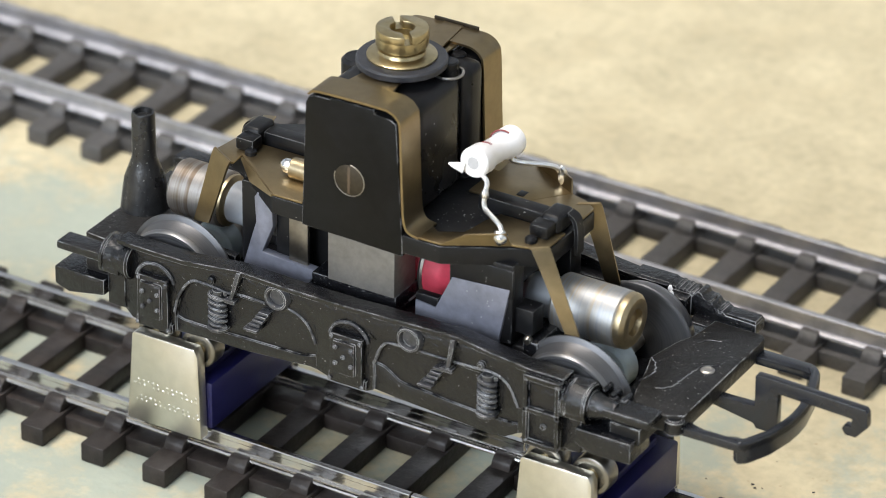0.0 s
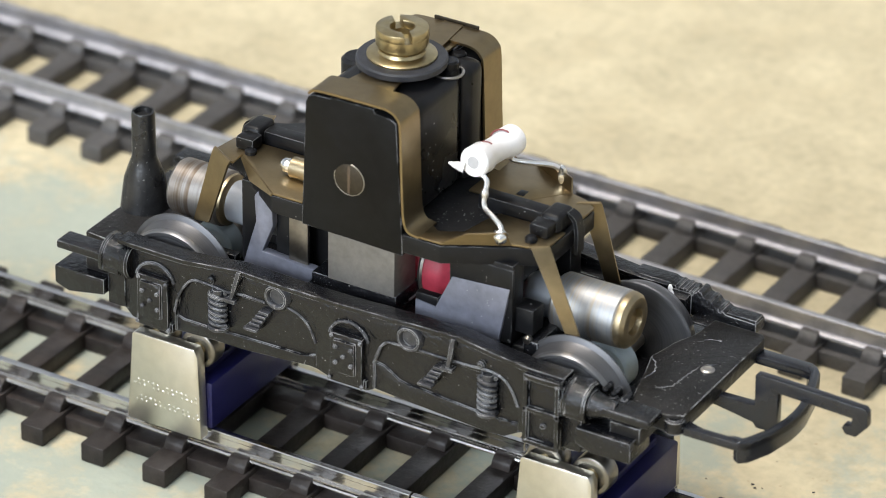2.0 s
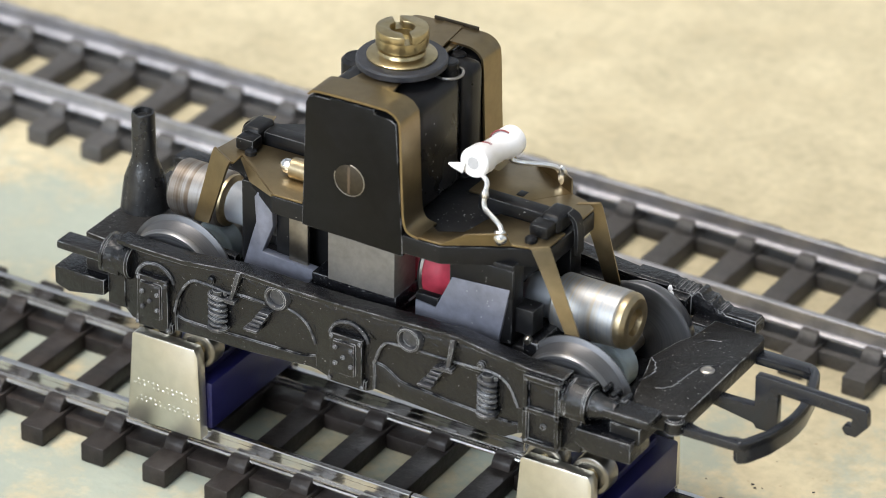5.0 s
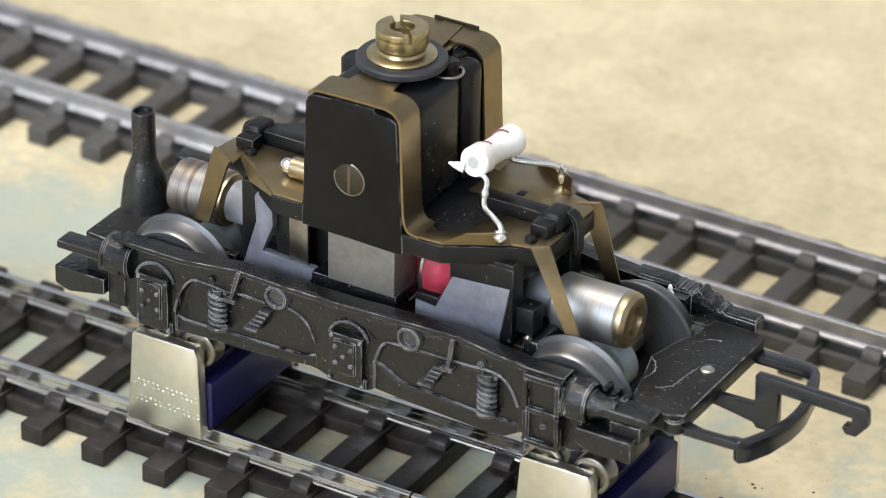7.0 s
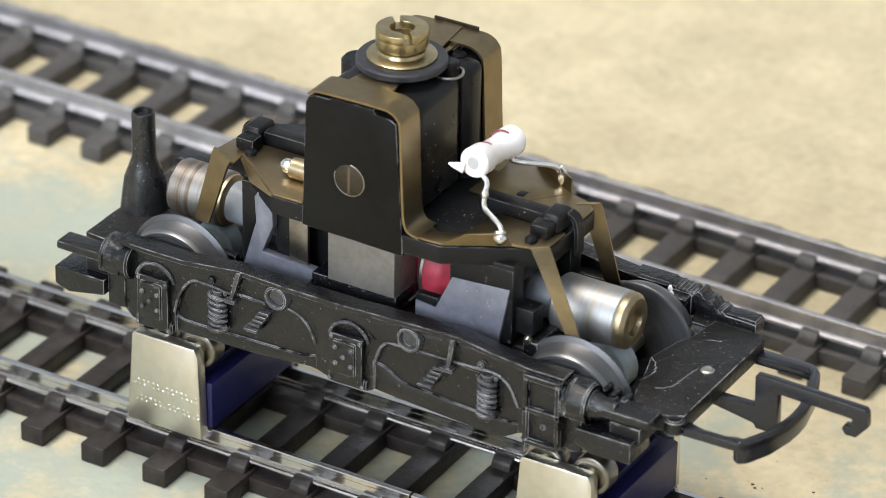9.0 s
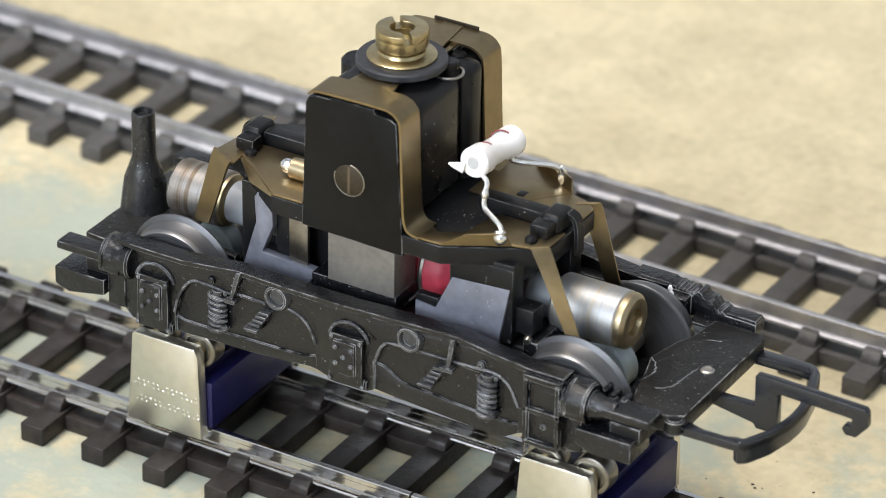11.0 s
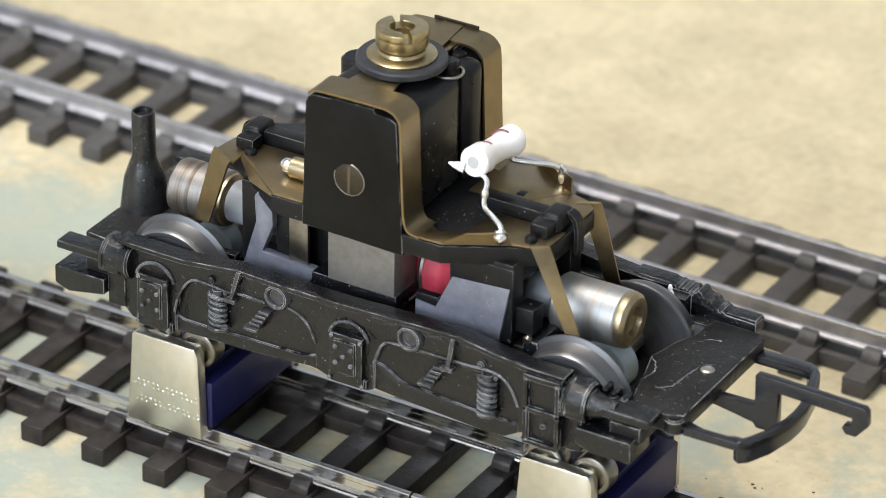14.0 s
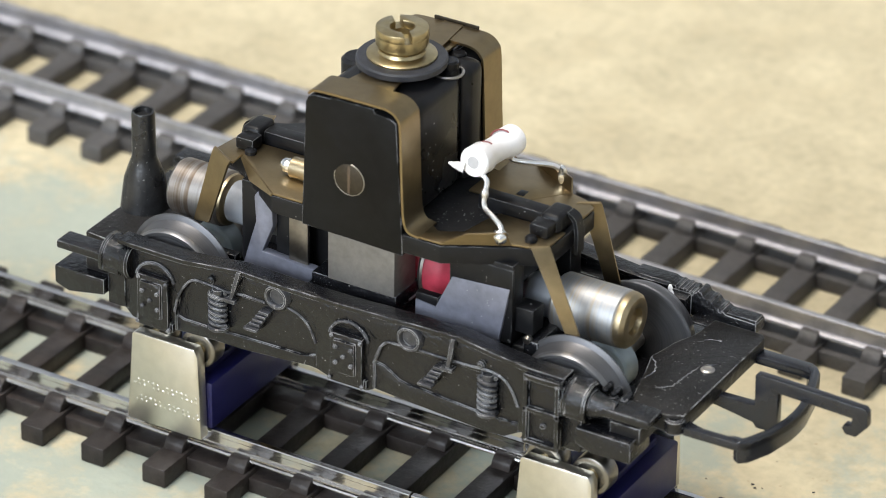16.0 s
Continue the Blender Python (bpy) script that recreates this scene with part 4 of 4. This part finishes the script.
    sc = Shape().lathe([(0.9, 4.1), (1.2, 4.15), (1.35, 3.9), (1.4, 3.1), (1.5, 2.8), (1.9, 2.65), (2.05, 2.9), (2.15, 2.65), (2.35, 2.65), (2.5, 3.05), (2.65, 3.1), (3.7, 3.1), (3.7, 1.4), (3.0, 1.3)], c, (0, 0, 1), 48)
    screw = part("fixing_screw", sc, M_BRASS, bogie, "slotted turned brass fixing screw")
    for turn in (0, 180):
        arc = [radians(turn - 45 + 8 + 164 * i / 24) for i in range(25)]
        arc_in = [radians(turn - 45 + 17 + 146 * i / 24) for i in range(25)]
        out = [(c[0] + 3.1 * math.cos(q), c[1] + 3.1 * math.sin(q)) for q in arc] + [(c[0] + 1.45 * math.cos(q), c[1] + 1.45 * math.sin(q)) for q in reversed(arc_in)]
        part("screw_head_half", Shape().prism(out, "z", c[2] + 3.65, c[2] + 4.65, 0.12), M_BRASS, screw)
    part("clip_post", Shape().lathe([(0, 1.1), (2.6, 1.1), (2.8, 0.9)], (21.9, 3.0, 54.2), (0, 0, 1), 20), M_PLASTIC, bogie)
    ring = [(21.9 + 1.8 * math.cos(q), 2.6 + 1.8 * math.sin(q), 55.6) for q in (radians(-170 + 230 * i / 20) for i in range(21))]
    part("wire_clip", Shape().tube(ring, 0.18, 6), M_STEEL, bogie, "bent wire spring clip")
    part("back_flange", Shape().box(14.85, 20.86, 11.3, 11.6, 56.75, 57.4, 0.06), M_OLDBOLT, bogie, "thin folded bronze flange")
    part("earth_tongue", Shape().strip([(16.3, 11.2, 57.05), (17.2, 4.0, 57.0)], [(18.9, 11.2, 57.05), (19.6, 4.0, 57.0)], 0.22), M_BRONZE, bogie, "flat bronze tongue under the washer")
    # Black square set just proud of the platform, in place of a dark hole.
    part("locating_stud", Shape().box(30.85, 31.85, 3.35, 4.7, 41.3, 41.66, 0.03), M_PLASTIC, bogie)
    part("locating_stud", Shape().lathe([(0, 0.9), (0.8, 0.9), (1.0, 0.7)], (21.0, 6.6, 55.2), (0, 0, 1), 18), M_PLASTIC, bogie)


build_motor()


def build_resistor():
    a, c = Vector((29.7, -4.8, 49.2)), Vector((29.7, 4.6, 48.1))
    d = (c - a).normalized()
    n = (c - a).length
    body = Shape().lathe([(0, 1.0), (-0.0, 1.65), (0.3, 1.85), (2.2, 1.85), (2.7, 1.55), (n - 2.7, 1.55), (n - 2.2, 1.85), (n - 0.3, 1.85), (n, 1.5)], a, d, 36)
    res = part("resistor", body, M_WHITE, bogie, "white glazed resistor soldered across the contacts")
    part("end_cap", Shape().lathe([(-0.05, 0.75), (0.1, 0.75)], a, d, 24), M_GREYEND, res, "grey cement end")
    side = d.cross(Vector((0, 0, 1))).normalized()
    up = side.cross(d)
    for k, r in ((3.1, 1.56), (6.9, 1.86)):
        arc = [a + d * k + (up * math.sin(q) - side * math.cos(q)) * r for q in (radians(20 + 90 * i / 14) for i in range(15))]
        part("colour_band", Shape().tube(arc, 0.11, 6), M_BROWN, res, "thin worn brown band")
    w = Shape().tube(smooth_path([(30.6, -4.5, 48.0), (31.6, -4.9, 47.3), (31.7, -5.5, 46.0), (32.0, -6.0, 44.6), (33.5, -6.8, 44.2), (35.0, -7.5, 43.6), (35.1, -7.7, 42.6)]), 0.3, 8)
    w.blob((31.7, -5.5, 46.0), 0.55, (0.85, 0.85, 1.5))
    part("lead_wire", w, M_WIRE, res, "tinned lead wire")
    t = Shape().tube([(28.6, -5.0, 48.4), (27.6, -5.4, 48.6), (26.9, -5.6, 48.8)], 0.4, 8, taper=[0.7, 0.4, 0.12])
    part("solder_spike", t, M_WHITE, res)
    w = Shape().tube(smooth_path([(29.7, 4.0, 46.8), (29.7, 4.4, 45.4), (31.6, 5.5, 45.0), (32.9, 7.0, 44.5), (33.7, 8.3, 43.6), (34.3, 8.6, 41.8)]), 0.32, 8)
    part("lead_wire", w, M_WIRE, res, "tinned lead wire")
    for p in ((35.1, -7.8, 42.5), (34.2, 8.5, 42.8)):
        part("solder_joint", Shape().blob(p, 0.9, (1.1, 0.9, 1.0) if p[1] < 0 else (0.6, 0.55, 1.5), 0.3, 3), M_SOLDER, res, "bright lump of solder")


build_resistor()


def build_dust():
    """Pale flakes on the deck, the cheeks and the end plate."""
    rnd = random.Random(11)
    g = Shape()
    for _ in range(46):
        x, y = rnd.uniform(25.2, 33.0), rnd.uniform(-8.2, -1.5)
        r = rnd.uniform(0.02, 0.05)
        g.blob((x, y, 41.24), r, (rnd.uniform(1, 3), 1, 0.4), 0.4, 1)
    for _ in range(70):
        r = rnd.uniform(0.015, 0.05)
        g.blob((rnd.uniform(53.5, 60), rnd.uniform(-9, 9), 27.52), r, (rnd.uniform(1, 3), 1, 0.4), 0.4, 1)
    for _ in range(9):
        r = rnd.uniform(0.03, 0.08)
        g.blob((rnd.uniform(30, 35.3), -8.62, rnd.uniform(29.5, 35.2)), r, (1, 0.4, 1), 0.4, 1)
    for _ in range(14):
        g.blob((23.62, rnd.uniform(-6.5, -1.0), rnd.uniform(42, 52)), rnd.uniform(0.05, 0.1), (0.5, 1, 1), 0.4, 1)
    tagged(part("dust_flakes", g, M_FLAKE, bogie, "pale flakes of dust and swarf"), kind="stuff")
    part("glue_smear", Shape().blob((41.6, 7.1, 33.4), 0.35, (0.6, 0.5, 3.2), 0.5).blob((42.3, 7.2, 32.0), 0.3, (0.7, 0.5, 2.4), 0.5).blob((40.6, 7.1, 34.6), 0.22, (0.8, 0.5, 1.6), 0.5), M_GREYEND, bogie, "thin grey smear of dried glue")
    part("paint_drip", Shape().blob((47.8, 11.1, 29.4), 0.5, (0.8, 0.5, 1.5), 0.3).blob((47.6, 11.2, 30.3), 0.35, (0.8, 0.6, 1.3), 0.3), M_WHITE, bogie, "drip of pale glue")


build_dust()


# ---- movement: the drive spins, and the bogie trembles on its rollers ----
def motions():
    steps = int(SECONDS * 10)
    for ob, way in SPIN_Y:
        home = ob.location.copy()
        walk(ob, [(i / 10, Matrix.Translation(home) @ Matrix.Rotation(way * radians(63.0 * i), 4, "Y")) for i in range(steps + 1)])
    for ob, way in SPIN_X:
        home = ob.location.copy()
        walk(ob, [(i / 10, Matrix.Translation(home) @ Matrix.Rotation(way * radians(77.0 * i), 4, "X")) for i in range(steps + 1)])
    home = bogie.location.copy()
    lift = (0, 0, -2, 2, 2, 2, 0, -2, 0, 0, 0, 0, 0, 2, 2, 0, 2, 0, 0, 0, 0, 0, 0, 2, 2, 0, 2, 0, 2, 2, 0, 2, 2)
    walk(bogie, [(i * 0.5, Matrix.Translation(home + Vector((0, 0, 0.00004 * k)))) for i, k in enumerate(lift)])


motions()
